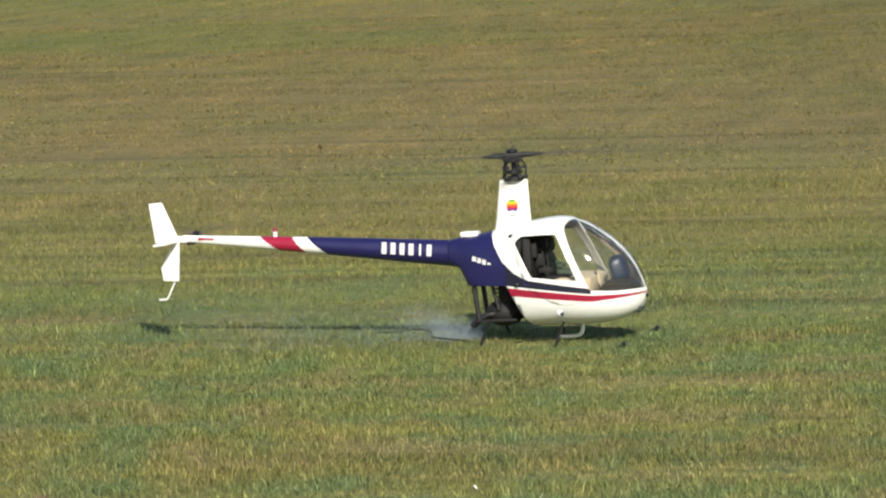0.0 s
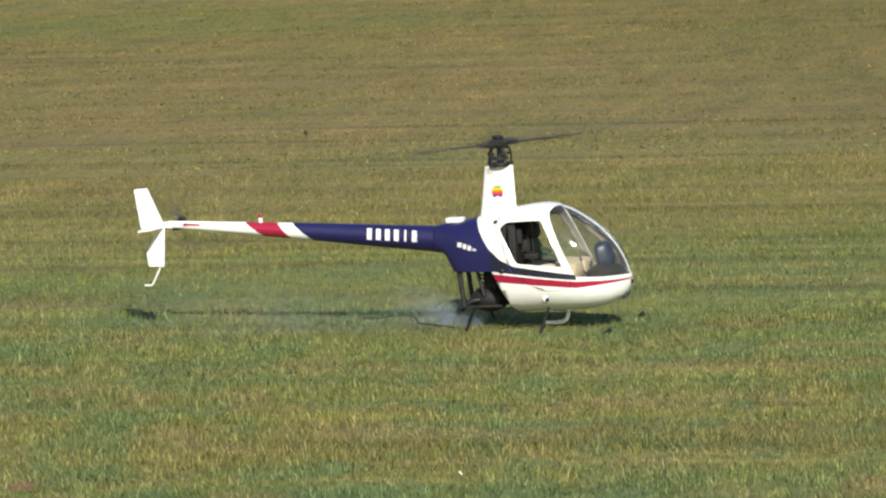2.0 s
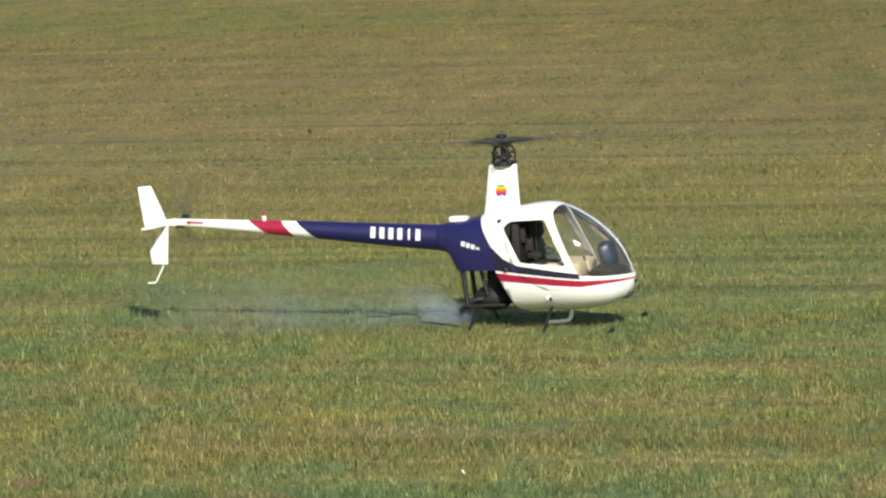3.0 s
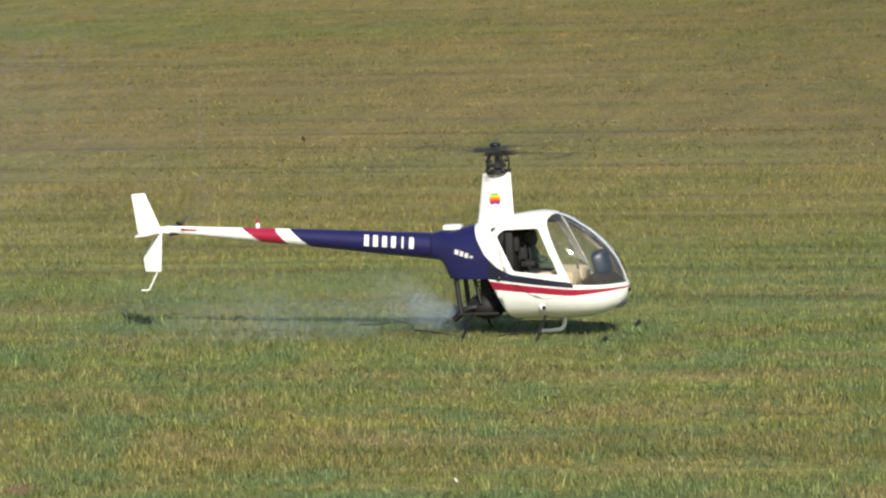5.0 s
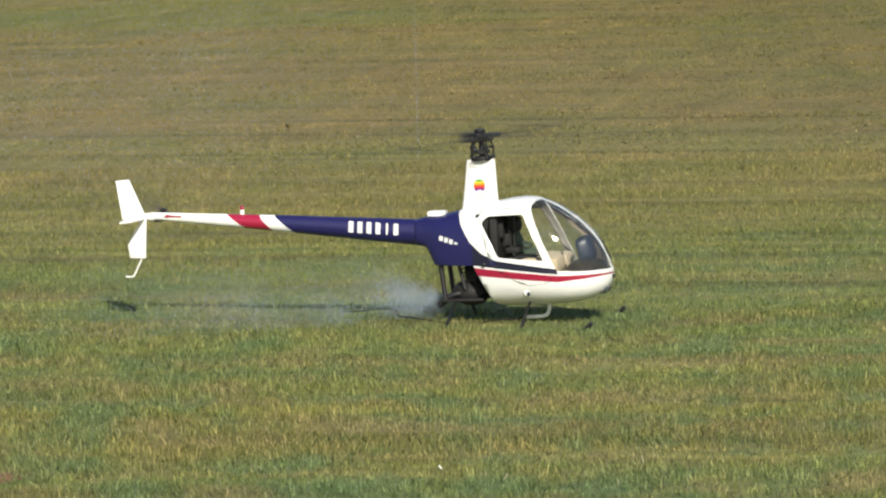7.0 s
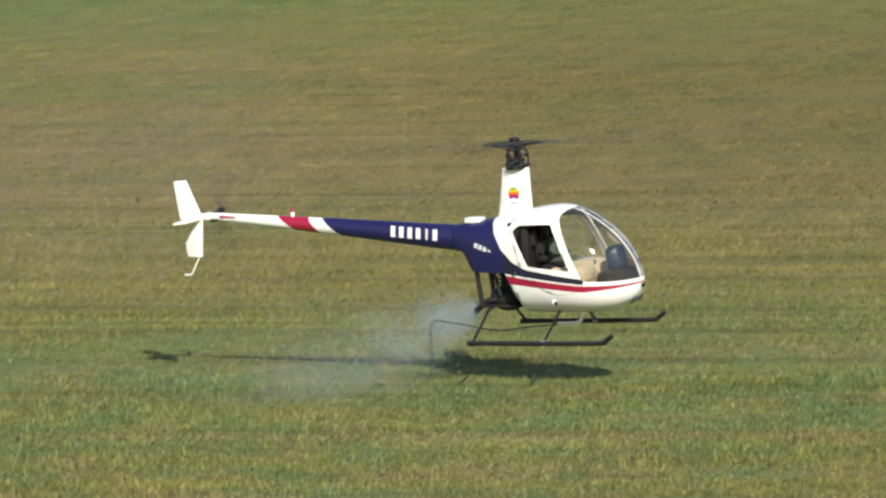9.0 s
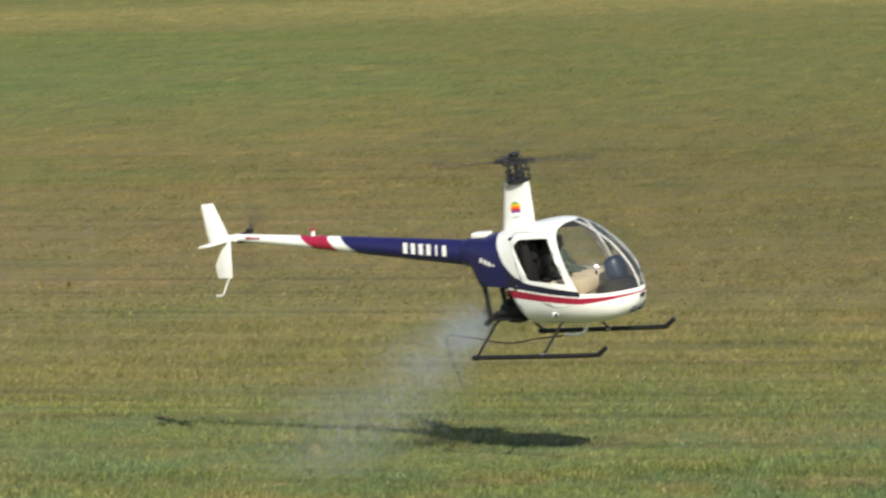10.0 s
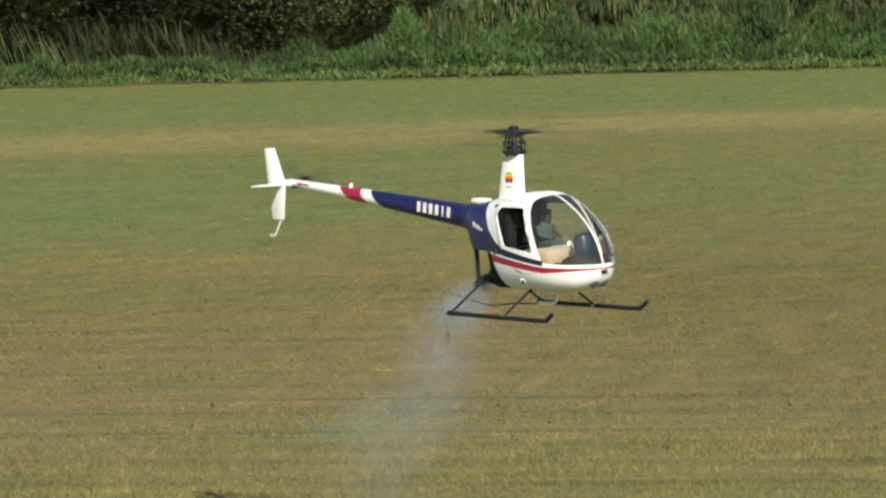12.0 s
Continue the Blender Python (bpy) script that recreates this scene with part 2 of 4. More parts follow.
    sprig = math_node(nodes, links, "MULTIPLY", ramp_node(nodes, links, clump, [(0.52, (0, 0, 0)), (0.66, (0.75,) * 3)]), ramp_node(nodes, links, inv, [(0.6, (0, 0, 0)), (0.75, (1, 1, 1))]))
    c = mix_node(nodes, links, "MIX", sprig, c, (0.118, 0.17, 0.062))
    stubble = math_node(nodes, links, "MULTIPLY", ramp_node(nodes, links, clump, [(0.34, (0.7,) * 3), (0.47, (0, 0, 0))]), ramp_node(nodes, links, inv, [(0.7, (0, 0, 0)), (0.85, (1, 1, 1))]))
    c = mix_node(nodes, links, "MIX", stubble, c, (0.235, 0.19, 0.076))
    coarse = ramp_node(nodes, links, inv, [(0.35, (0.6,) * 3), (0.55, (0.75,) * 3), (0.78, (1, 1, 1))])
    return mix_node(nodes, links, "MULTIPLY", coarse, c, ramp_node(nodes, links, fine, [(0.33, (0.62, 0.64, 0.62)), (0.5, (0.98, 0.98, 0.96)), (0.68, (1.32, 1.3, 1.28))]))


def ground_material():
    m, nodes, links, bsdf = material("mown_field")
    c = field_colour(nodes, links)
    links.new(mix_node(nodes, links, "MULTIPLY", 1.0, c, (0.81, 0.8, 0.78)), bsdf.inputs["Base Color"])
    bsdf.inputs["Roughness"].default_value = 0.95
    pos = nodes.new("ShaderNodeNewGeometry").outputs["Position"]
    f = noise_node(nodes, links, pos, 45.0, 5, 0.7)
    b = nodes.new("ShaderNodeBump")
    b.inputs["Strength"].default_value, b.inputs["Distance"].default_value = 0.5, 0.01
    links.new(f, b.inputs["Height"])
    links.new(b.outputs[0], bsdf.inputs["Normal"])
    return m


def blade_material():
    m, nodes, links, bsdf = material("grass_blades")
    c = field_colour(nodes, links)
    rnd = nodes.new("ShaderNodeNewGeometry").outputs["Random Per Island"]
    tint = ramp_node(nodes, links, rnd, [(0.0, (0.5, 0.6, 0.5)), (0.3, (0.88, 0.98, 0.98)), (0.68, (1.25, 1.28, 1.42)), (0.88, (1.78, 1.76, 2.15)), (1.0, (2.7, 2.58, 3.4))])
    place = nodes.new("ShaderNodeSeparateXYZ")
    links.new(nodes.new("ShaderNodeNewGeometry").outputs["Position"], place.inputs[0])
    dense = math_node(nodes, links, "DIVIDE", 10.0, place.outputs[1])
    even = ramp_node(nodes, links, dense, [(0.2, (0.75,) * 3), (0.55, (0.8,) * 3), (0.76, (1, 1, 1))])
    tint = mix_node(nodes, links, "MIX", even, (1.12, 1.1, 1.02), tint)
    col = mix_node(nodes, links, "MULTIPLY", 1.0, c, tint)
    links.new(col, bsdf.inputs["Base Color"])
    through_light, both = nodes.new("ShaderNodeBsdfTranslucent"), nodes.new("ShaderNodeMixShader")
    links.new(col, through_light.inputs[0])
    both.inputs[0].default_value = 0.35
    links.new(bsdf.outputs[0], both.inputs[1])
    links.new(through_light.outputs[0], both.inputs[2])
    links.new(both.outputs[0], nodes["Material Output"].inputs[0])
    bsdf.inputs["Roughness"].default_value = 0.7
    bsdf.inputs["Specular IOR Level"].default_value = 0.15
    mixed = nodes.new("ShaderNodeVectorMath")
    mixed.operation = "MULTIPLY_ADD"
    links.new(nodes.new("ShaderNodeNewGeometry").outputs["Normal"], mixed.inputs[0])
    mixed.inputs[1].default_value = (0.6, 0.6, 0.6)
    mixed.inputs[2].default_value = (0, -0.25, 1)
    unit = nodes.new("ShaderNodeVectorMath")
    unit.operation = "NORMALIZE"
    links.new(mixed.outputs[0], unit.inputs[0])
    links.new(unit.outputs[0], bsdf.inputs["Normal"])
    return m


def leaf_material(name, stops, rough=0.6, clumps=((0.6, 0.6, 0.6), (1.2, 1.2, 1.1))):
    m, nodes, links, bsdf = material(name)
    rnd = nodes.new("ShaderNodeNewGeometry").outputs["Random Per Island"]
    pos = nodes.new("ShaderNodeNewGeometry").outputs["Position"]
    c = ramp_node(nodes, links, rnd, stops)
    f = noise_node(nodes, links, pos, 0.7, 3)
    links.new(mix_node(nodes, links, "MULTIPLY", 1.0, c, ramp_node(nodes, links, f, [(0.36, clumps[0]), (0.66, clumps[1])])), bsdf.inputs["Base Color"])
    bsdf.inputs["Roughness"].default_value = rough
    bsdf.inputs["Specular IOR Level"].default_value = 0.1
    return m


# ---- mesh helpers ----
def link_mesh(name, bm, mats, smooth=True, angle=40):
    me = bpy.data.meshes.new(name)
    bm.to_mesh(me)
    bm.free()
    for m in mats if isinstance(mats, (list, tuple)) else [mats]:
        me.materials.append(m)
    if smooth:
        me.shade_smooth()
        me.set_sharp_from_angle(angle=radians(angle))
    return new(name, me)


def part(name, bm, mats, parent, label="", smooth=True, angle=40):
    ob = link_mesh(name, bm, mats, smooth, angle)
    ob.parent = parent
    return tagged(ob, label)


def raw_mesh(name, verts, faces, mat):
    me = bpy.data.meshes.new(name)
    me.from_pydata(verts, [], faces)
    me.materials.append(mat)
    return new(name, me)


def box(bm, c, s, bevel=0.0, m=Matrix()):
    r = bmesh.ops.create_cube(bm, size=1.0, matrix=m @ Matrix.Translation(c) @ Matrix.Diagonal((*s, 1)))
    if bevel:
        es = list({e for v in r["verts"] for e in v.link_edges})
        bmesh.ops.bevel(bm, geom=es, offset=bevel, segments=2, affect="EDGES", profile=0.6)


def tube(bm, pts, radius, n=10, cap=True):
    """A round rod along points; radius is one number or one for each point."""
    pts = [Vector(p) for p in pts]
    rad = radius if isinstance(radius, (list, tuple)) else [radius] * len(pts)
    rings = []
    for i, p in enumerate(pts):
        d = (pts[min(i + 1, len(pts) - 1)] - pts[max(i - 1, 0)]).normalized()
        a = d.orthogonal().normalized() if i == 0 else (side - d * side.dot(d)).normalized()
        side = a
        b = d.cross(a)
        rings.append([bm.verts.new(p + (a * math.cos(k * math.tau / n) + b * math.sin(k * math.tau / n)) * rad[i]) for k in range(n)])
    for r, s in zip(rings, rings[1:]):
        for k in range(n):
            bm.faces.new((r[k], r[(k + 1) % n], s[(k + 1) % n], s[k]))
    if cap:
        bm.faces.new(rings[0][::-1])
        bm.faces.new(rings[-1])


def curve_points(pts, steps=6):
    """A smooth line through points."""
    p = [Vector(q) for q in pts]
    p = [2 * p[0] - p[1], *p, 2 * p[-1] - p[-2]]
    out = []
    for i in range(1, len(p) - 2):
        for k in range(steps):
            t = k / steps
            out.append(0.5 * (2 * p[i] + (p[i + 1] - p[i - 1]) * t + (2 * p[i - 1] - 5 * p[i] + 4 * p[i + 1] - p[i + 2]) * t * t + (3 * p[i] - p[i - 1] - 3 * p[i + 1] + p[i + 2]) * t ** 3))
    return out + [p[-2]]


def plate(bm, outline, y, thick, bevel=0.0015):
    """A flat plate from an outline in x and z, with rounded rims."""
    f = bm.faces.new([bm.verts.new((x, y - thick / 2, z)) for x, z in outline])
    r = bmesh.ops.extrude_face_region(bm, geom=[f])
    vs = [v for v in r["geom"] if isinstance(v, bmesh.types.BMVert)]
    bmesh.ops.translate(bm, vec=(0, thick, 0), verts=vs)
    bmesh.ops.recalc_face_normals(bm, faces=bm.faces[:])
    if bevel:
        bmesh.ops.bevel(bm, geom=bm.edges[:], offset=bevel, segments=2, affect="EDGES", profile=0.5)


def ball(bm, c, s, n=16):
    bmesh.ops.create_uvsphere(bm, u_segments=n, v_segments=n // 2 + 2, radius=1.0, matrix=Matrix.Translation(c) @ Matrix.Diagonal((*s, 1)))


# ---- the field ----
def build_ground():
    xs = np.concatenate([[-2500, -600, -150, -60], np.linspace(-30, 30, 41), [60, 150, 600, 2500]])
    ys = np.concatenate([[-400, -60, -10, 0], np.linspace(6, 80, 75), [100, 160, 400, 1200, 4000]])
    verts = [(float(x), float(y), float(rise(y)) + (0.002 * noise.noise((x * 0.5, y * 0.5, 3.0)) if 9 < y < 80 and abs(x) < 30 else 0)) for y in ys for x in xs]
    n = len(xs)
    faces = [(j * n + i, j * n + i + 1, (j + 1) * n + i + 1, (j + 1) * n + i) for j in range(len(ys) - 1) for i in range(n - 1)]
    ob = raw_mesh("ground", verts, faces, ground_material())
    ob.data.shade_smooth()
    return tagged(ob, "mown grass field with green and tan mowing bands", "field", kind="structure")


def build_grass():
    rng = np.random.default_rng(7)
    V, F3 = [], []
    base = 0

    def strip(y0, y1, density, h0, h1, w, quad):
        nonlocal base
        area = 0.5 * 0.27 * (y1 * y1 - y0 * y0)
        n = int(area * density)
        y = np.sqrt(rng.uniform(y0 * y0, y1 * y1, n))
        x = y * rng.uniform(-0.115, 0.155, n)
        clump = np.array([noise.noise((a * 1.1, b * 3.5, 0.0)) + 0.6 * noise.noise((a * 7.0, b * 9.0, 5.0)) for a, b in zip(x, y)])
        h = rng.uniform(h0, h1, n) * np.clip(1 + 0.6 * clump, 0.5, 1.8) * np.where(rng.random(n) < 0.03, 1.6, 1.0)
        az, lean = rng.uniform(0, math.tau, n), rng.uniform(0.1, 1.35, n)
        px, py = np.cos(az), np.sin(az)
        dx, dy = np.cos(az + 1.7) * lean * h, np.sin(az + 1.7) * lean * h
        z = rise(y) - 0.003
        ww = w * rng.uniform(0.6, 1.3, n) / 2
        a = np.stack([x - px * ww, y - py * ww, z], 1)
        b = np.stack([x + px * ww, y + py * ww, z], 1)
        if quad:
            c = np.stack([x + px * ww * 0.8 + dx * 0.35, y + py * ww * 0.8 + dy * 0.35, z + h * 0.6], 1)
            d = np.stack([x - px * ww * 0.8 + dx * 0.35, y - py * ww * 0.8 + dy * 0.35, z + h * 0.6], 1)
            e = np.stack([x + dx, y + dy, z + h], 1)
            v = np.stack([a, b, c, d, e], 1).reshape(-1, 3)
            i = base + 5 * np.arange(n)[:, None]
            F3.append(np.concatenate([i + [0, 1, 2], i + [0, 2, 3], i + [3, 2, 4]]))
        else:
            e = np.stack([x + dx, y + dy, z + h], 1)
            v = np.stack([a, b, e], 1).reshape(-1, 3)
            F3.append(base + 3 * np.arange(n)[:, None] + [0, 1, 2])
        V.append(v)
        base += len(v)

    strip(9.3, 13.0, 16500, 0.007, 0.02, 0.002, True)
    strip(13.0, 18.0, 9500, 0.006, 0.02, 0.003, False)
    strip(18.0, 30.0, 4200, 0.004, 0.012, 0.0065, False)
    strip(30.0, 50.0, 1300, 0.004, 0.011, 0.011, False)
    strip(50.0, 70.0, 500, 0.005, 0.012, 0.016, False)
    strip(18.0, 70.0, 55, 0.009, 0.015, 0.013, False)
    v, f = np.concatenate(V), np.concatenate(F3)
    me = bpy.data.meshes.new("grass")
    me.vertices.add(len(v))
    me.vertices.foreach_set("co", v.astype(np.float32).ravel())
    me.loops.add(len(f) * 3)
    me.loops.foreach_set("vertex_index", f.astype(np.int32).ravel())
    me.polygons.add(len(f))
    me.polygons.foreach_set("loop_start", (np.arange(len(f)) * 3).astype(np.int32))
    me.update(calc_edges=True)
    me.materials.append(blade_material())
    tagged(new("grass", me), "short mown grass blades, green and straw coloured", "grass", kind="stuff")


def build_hedge():
    """The weeds, reeds and shrubs behind the field's far edge."""
    rng = np.random.default_rng(11)

    def sheet(name, label, category, n, x0, x1, y0, y1, height, wide, tall, mat, lean=0.5, droop=0.0, slant=0.0, low=0.0, even=0.5):
        """Leaves or stalks strewn between two lines; height(x) is the growth's height at x."""
        verts, faces = [], []
        for k in range(n):
            x, y = rng.uniform(x0, x1), rng.uniform(y0, y1)
            y += 0.5 * noise.noise((x * 0.7, 3.0, 1.0)) + 0.25 * noise.noise((x * 2.3, 8.0, 1.0))
            lump = 1 + (1 - even) * (0.9 * noise.noise((x * 0.6, y * 0.8, 9.0)) + 0.5 * noise.noise((x * 2.4, y, 2.0)))
            z = float(rise(y)) + low + rng.random() ** 0.8 * max(height(x) * max(lump, 0.15) - low, 0.02)
            a, t = rng.uniform(0, math.tau), rng.uniform(0.5, 1.0) * tall
            u = Vector((math.cos(a), math.sin(a) * 0.5, rng.uniform(-0.3, 0.3))) * wide * rng.uniform(0.5, 1.1)
            w = Vector((slant + rng.uniform(-lean, lean), rng.uniform(-lean, lean), 1 - droop * rng.random() * 2)) * t
            p = Vector((x, y, z))
            i = len(verts)
            verts += [p, p + u * 0.5 + w * 0.45, p + w, p - u * 0.5 + w * 0.45]
            faces += [(i, i + 1, i + 2), (i, i + 2, i + 3)]
        tagged(raw_mesh(name, verts, faces, mat), label, category, kind="stuff")

    def step(x, a, b, lo, hi):
        t = min(max((x - a) / (b - a), 0), 1)
        return lo + (hi - lo) * t * t * (3 - 2 * t)

    green = leaf_material("weed_leaves", [(0, (0.024, 0.046, 0.015)), (0.5, (0.042, 0.078, 0.024)), (0.9, (0.062, 0.102, 0.033)), (1, (0.12, 0.15, 0.055))])
    olive = leaf_material("stalk_leaves", [(0, (0.026, 0.04, 0.015)), (0.5, (0.048, 0.07, 0.027)), (0.9, (0.074, 0.09, 0.036)), (1, (0.17, 0.16, 0.08))])
    # Shade is put into these leaf colours; the few lit leaves stay lighter.
    dark = leaf_material("shaded_shrub_leaves", [(0, (0.007, 0.009, 0.004)), (0.6, (0.014, 0.019, 0.007)), (0.95, (0.03, 0.037, 0.014)), (1, (0.08, 0.085, 0.04))], clumps=((0.3, 0.3, 0.3), (2.1, 2.0, 1.8)))
    straw = leaf_material("reed_stalks", [(0, (0.05, 0.056, 0.024)), (0.6, (0.085, 0.085, 0.04)), (1, (0.2, 0.17, 0.09))])
    # Reed stalks again, much darker: the shrubs' shade is put into their colour.
    dull = leaf_material("shaded_reed_stalks", [(0, (0.012, 0.017, 0.007)), (0.6, (0.026, 0.034, 0.014)), (1, (0.06, 0.062, 0.03))])
    def rough(x, a):
        return a * (noise.noise((x * 0.9, 4.0, 6.0)) + 0.6 * noise.noise((x * 2.2, 1.0, 6.0)))

    fringe = leaf_material("fringe_leaves", [(0, (0.045, 0.075, 0.024)), (0.6, (0.075, 0.115, 0.037)), (1, (0.13, 0.145, 0.05))])
    sheet("edge_grass", "longer bright grass where the mown field ends", "grass", 13000, -9, 13, 69.3, 70.6, lambda x: 0.09 + rough(x + 9, 0.12), 0.03, 0.12, fringe, 0.8, 0.1, even=0.1)
    sheet("weeds", "low green weeds along the field edge", "weeds", 46000, -9, 13, 69.85, 71.3, lambda x: step(x, -1, 2, 0.26, 0.3) + rough(x + 5, 0.16), 0.03, 0.17, green, 0.55, 0.15, even=0.2)
    sheet("tall_weeds", "dense tall weeds with pale tips", "weeds", 56000, -0.9, 13, 70.6, 72.2, lambda x: step(x, -0.9, 2.6, 0.16, 0.56) + rough(x, 0.4), 0.034, 0.22, green, 0.5, 0.12, even=0.1)
    sheet("stalk_weeds", "upright olive weeds behind the green weeds", "weeds", 30000, 0.4, 13, 72.0, 73.6, lambda x: step(x, 0.4, 3.0, 0.3, 1.25) + rough(x + 20, 0.55), 0.04, 0.3, olive, 0.28, 0.08, even=0.4)
    # Added backdrop sheet in the shaded leaf colour, hiding sky between the shrubs.
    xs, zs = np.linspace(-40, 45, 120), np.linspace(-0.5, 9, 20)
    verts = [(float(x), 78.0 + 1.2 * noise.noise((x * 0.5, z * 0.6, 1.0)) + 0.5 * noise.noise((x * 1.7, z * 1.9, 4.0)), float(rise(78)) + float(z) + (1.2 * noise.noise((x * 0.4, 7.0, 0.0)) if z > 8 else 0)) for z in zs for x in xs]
    tagged(raw_mesh("thicket", verts, [(j * 120 + i, j * 120 + i + 1, (j + 1) * 120 + i + 1, (j + 1) * 120 + i) for j in range(19) for i in range(119)], dark), "dark backdrop sheet closing the gaps behind the shrubs", "thicket", kind="stuff")
    sheet("shrubs", "leafy shrubs behind the weeds, their shade put into the leaf colour", "shrubs", 52000, -11, 15, 74.2, 77.0, lambda x: 5.2, 0.1, 0.13, dark, 0.9, 0.8)
    # Stands out of view; added only to cast shade on the shrubs.
    sheet("overhanging_branches", "unseen leafy branches added to shade the shrubs", "foliage", 26000, -11, 15, 71.6, 74.5, lambda x: 6.0, 0.1, 0.14, dark, 0.9, 0.8, low=2.2)
    sheet("hanging_twigs", "pale green twigs hanging in front of dark shrubs", "foliage", 1500, -1.4, 2.6, 72.4, 73.2, lambda x: 1.5, 0.045, 0.12, olive, 0.9, 0.8, low=0.75)
    sheet("reeds", "dry straw-coloured stalks standing among the weeds", "reeds", 130, 1.8, 13, 71.4, 72.6, lambda x: 0.5, 0.018, 1.0, straw, 0.16)
    sheet("green_reeds", "pale green reeds leaning beside the shrubs", "reeds", 420, -9, -3.2, 71.4, 72.6, lambda x: step(x, -4.4, -3.1, 0.5, 0.1), 0.034, 0.6, olive, 0.22, slant=-0.32)
    sheet("reed_bed", "thick brown and green reeds beside the shrubs, shade put into their colour", "reeds", 700, -3.6, -0.2, 71.8, 73.2, lambda x: step(x, -2.6, -0.9, 0.6, 0.08), 0.034, 0.5, dull, 0.4, slant=-0.25)


STALKS = [(0.449, 12.076, 35, 20), (0.343, 11.718, 25, -30), (0.447, 10.057, -15, 10), (0.385, 9.747, -10, 60), (0.682, 11.489, 40, 0), (0.869, 11.268, 20, 35), (0.169, 9.866, 30, 15)]  # x, y, lean, turn


def build_bits():
    """A scuffed patch of bare soil and one pale petal lying in the near grass."""
    soil = paint("red_brown_soil", (0.2, 0.112, 0.06), 0.95, vary=0.35, bump=0.6, scale=90)
    verts, faces = [], []
    n = 26
    for j in range(7):
        for k in range(n):
            a, r = k * math.tau / n, j / 6
            edge = 1 + 0.35 * noise.noise((math.cos(a) * 1.6, math.sin(a) * 1.6, 5.0))
            x, y = 0.052 * r * edge * math.cos(a), 0.075 * r * edge * math.sin(a)
            verts.append((x, y, 0.015 * (1 - r ** 2) + 0.006 * noise.noise((x * 60, y * 60, 0)) * (1 - r)))
    faces = [(j * n + k, j * n + (k + 1) % n, (j + 1) * n + (k + 1) % n, (j + 1) * n + k) for j in range(6) for k in range(n)]
    ob = raw_mesh("soil_patch", verts, faces, soil)
    ob.matrix_basis = pose(-0.835, 10.12, GROUND_Z - 0.006)
    tagged(ob, "small scuffed patch of bare reddish soil in grass", "soil")
    bm = bmesh.new()
    plate(bm, [(-0.006, 0.0), (-0.001, 0.0018), (0.004, 0.0015), (0.007, 0.0), (0.003, -0.0015), (-0.003, -0.0015)], 0, 0.0008, 0)
    ob = link_mesh("pale_leaf", bm, WHITE, False)
    ob.matrix_basis = pose(0.042, 9.98, 0.008, 20, 52, 10)
    tagged(ob, "small dry white leaf caught on grass blades", "leaf")
    pale = paint("dry_stalk", (0.42, 0.39, 0.26), 0.8, vary=0.2)
    bm = bmesh.new()
    plate(bm, [(-0.0008, -0.006), (-0.001, 0.002), (-0.0003, 0.008), (0.0003, 0.01), (0.0009, 0.003), (0.0007, -0.006)], 0, 0.0008, 0)
    first = tagged(link_mesh("dry_stalk", bm, pale, False), "pale dry stalk standing out of the mown grass", "stalk", "dry stalks in the grass")
    for k, (x, y, lean, turn) in enumerate(STALKS):
        m = pose(x, y, GROUND_Z + 0.012, 0, lean, turn)
        if k:
            copy_thing(first, m)
        else:
            first.matrix_basis = m
    bm = bmesh.new()
    bmesh.ops.create_icosphere(bm, subdivisions=2, radius=1.0)
    for v in bm.verts:
        v.co = Vector((v.co.x * 0.045, v.co.y * 0.04, v.co.z * 0.022)) * (1 + 0.25 * noise.noise(v.co * 1.7))
    stone = link_mesh("pale_stone", bm, paint("pale_stone", (0.62, 0.6, 0.54), 0.85, vary=0.2, bump=0.3))
    stone.matrix_basis = pose(7.87, 68.7, float(rise(68.7)) + 0.015)
    tagged(stone, "small pale stone at the end of the mown field", "stone")


# ---- the model helicopter ----
XS = [-0.178, -0.165, -0.15, -0.138, -0.125, -0.1, -0.07, -0.04, -0.017, 0.01, 0.04, 0.07, 0.1, 0.13, 0.16, 0.185, 0.21, 0.232, 0.252, 0.27, 0.286, 0.298, 0.308, 0.316, 0.321, 0.325]


def profile(xs, vs):
    """A smooth curve through points, as a function."""
    def f(x):
        if x <= xs[0]:
            return vs[0]
        if x >= xs[-1]:
            return vs[-1]
        i = max(k for k in range(len(xs)) if xs[k] <= x)
        m = [0.0] * len(xs)
        for k in range(len(xs)):
            a, b = max(k - 1, 0), min(k + 1, len(xs) - 1)
            m[k] = (vs[b] - vs[a]) / (xs[b] - xs[a])
        h = xs[i + 1] - xs[i]
        t = (x - xs[i]) / h
        return (2 * t ** 3 - 3 * t * t + 1) * vs[i] + (t ** 3 - 2 * t * t + t) * h * m[i] + (3 * t * t - 2 * t ** 3) * vs[i + 1] + (t ** 3 - t * t) * h * m[i + 1]
    return f


TOP = profile([-0.178, -0.149, -0.09, -0.05, 0.04, 0.08, 0.12, 0.166, 0.208, 0.247, 0.276, 0.300, 0.3135, 0.320, 0.325], [0.279, 0.285, 0.293, 0.302, 0.320, 0.326, 0.327, 0.315, 0.292, 0.263, 0.233, 0.198, 0.168, 0.146, 0.128])
LOW = profile([-0.178, -0.15, -0.135, -0.1, -0.06, 0.0, 0.1, 0.2, 0.26, 0.295, 0.315, 0.325], [0.212, 0.204, 0.17, 0.10, 0.066, 0.058, 0.056, 0.057, 0.065, 0.080, 0.098, 0.121])
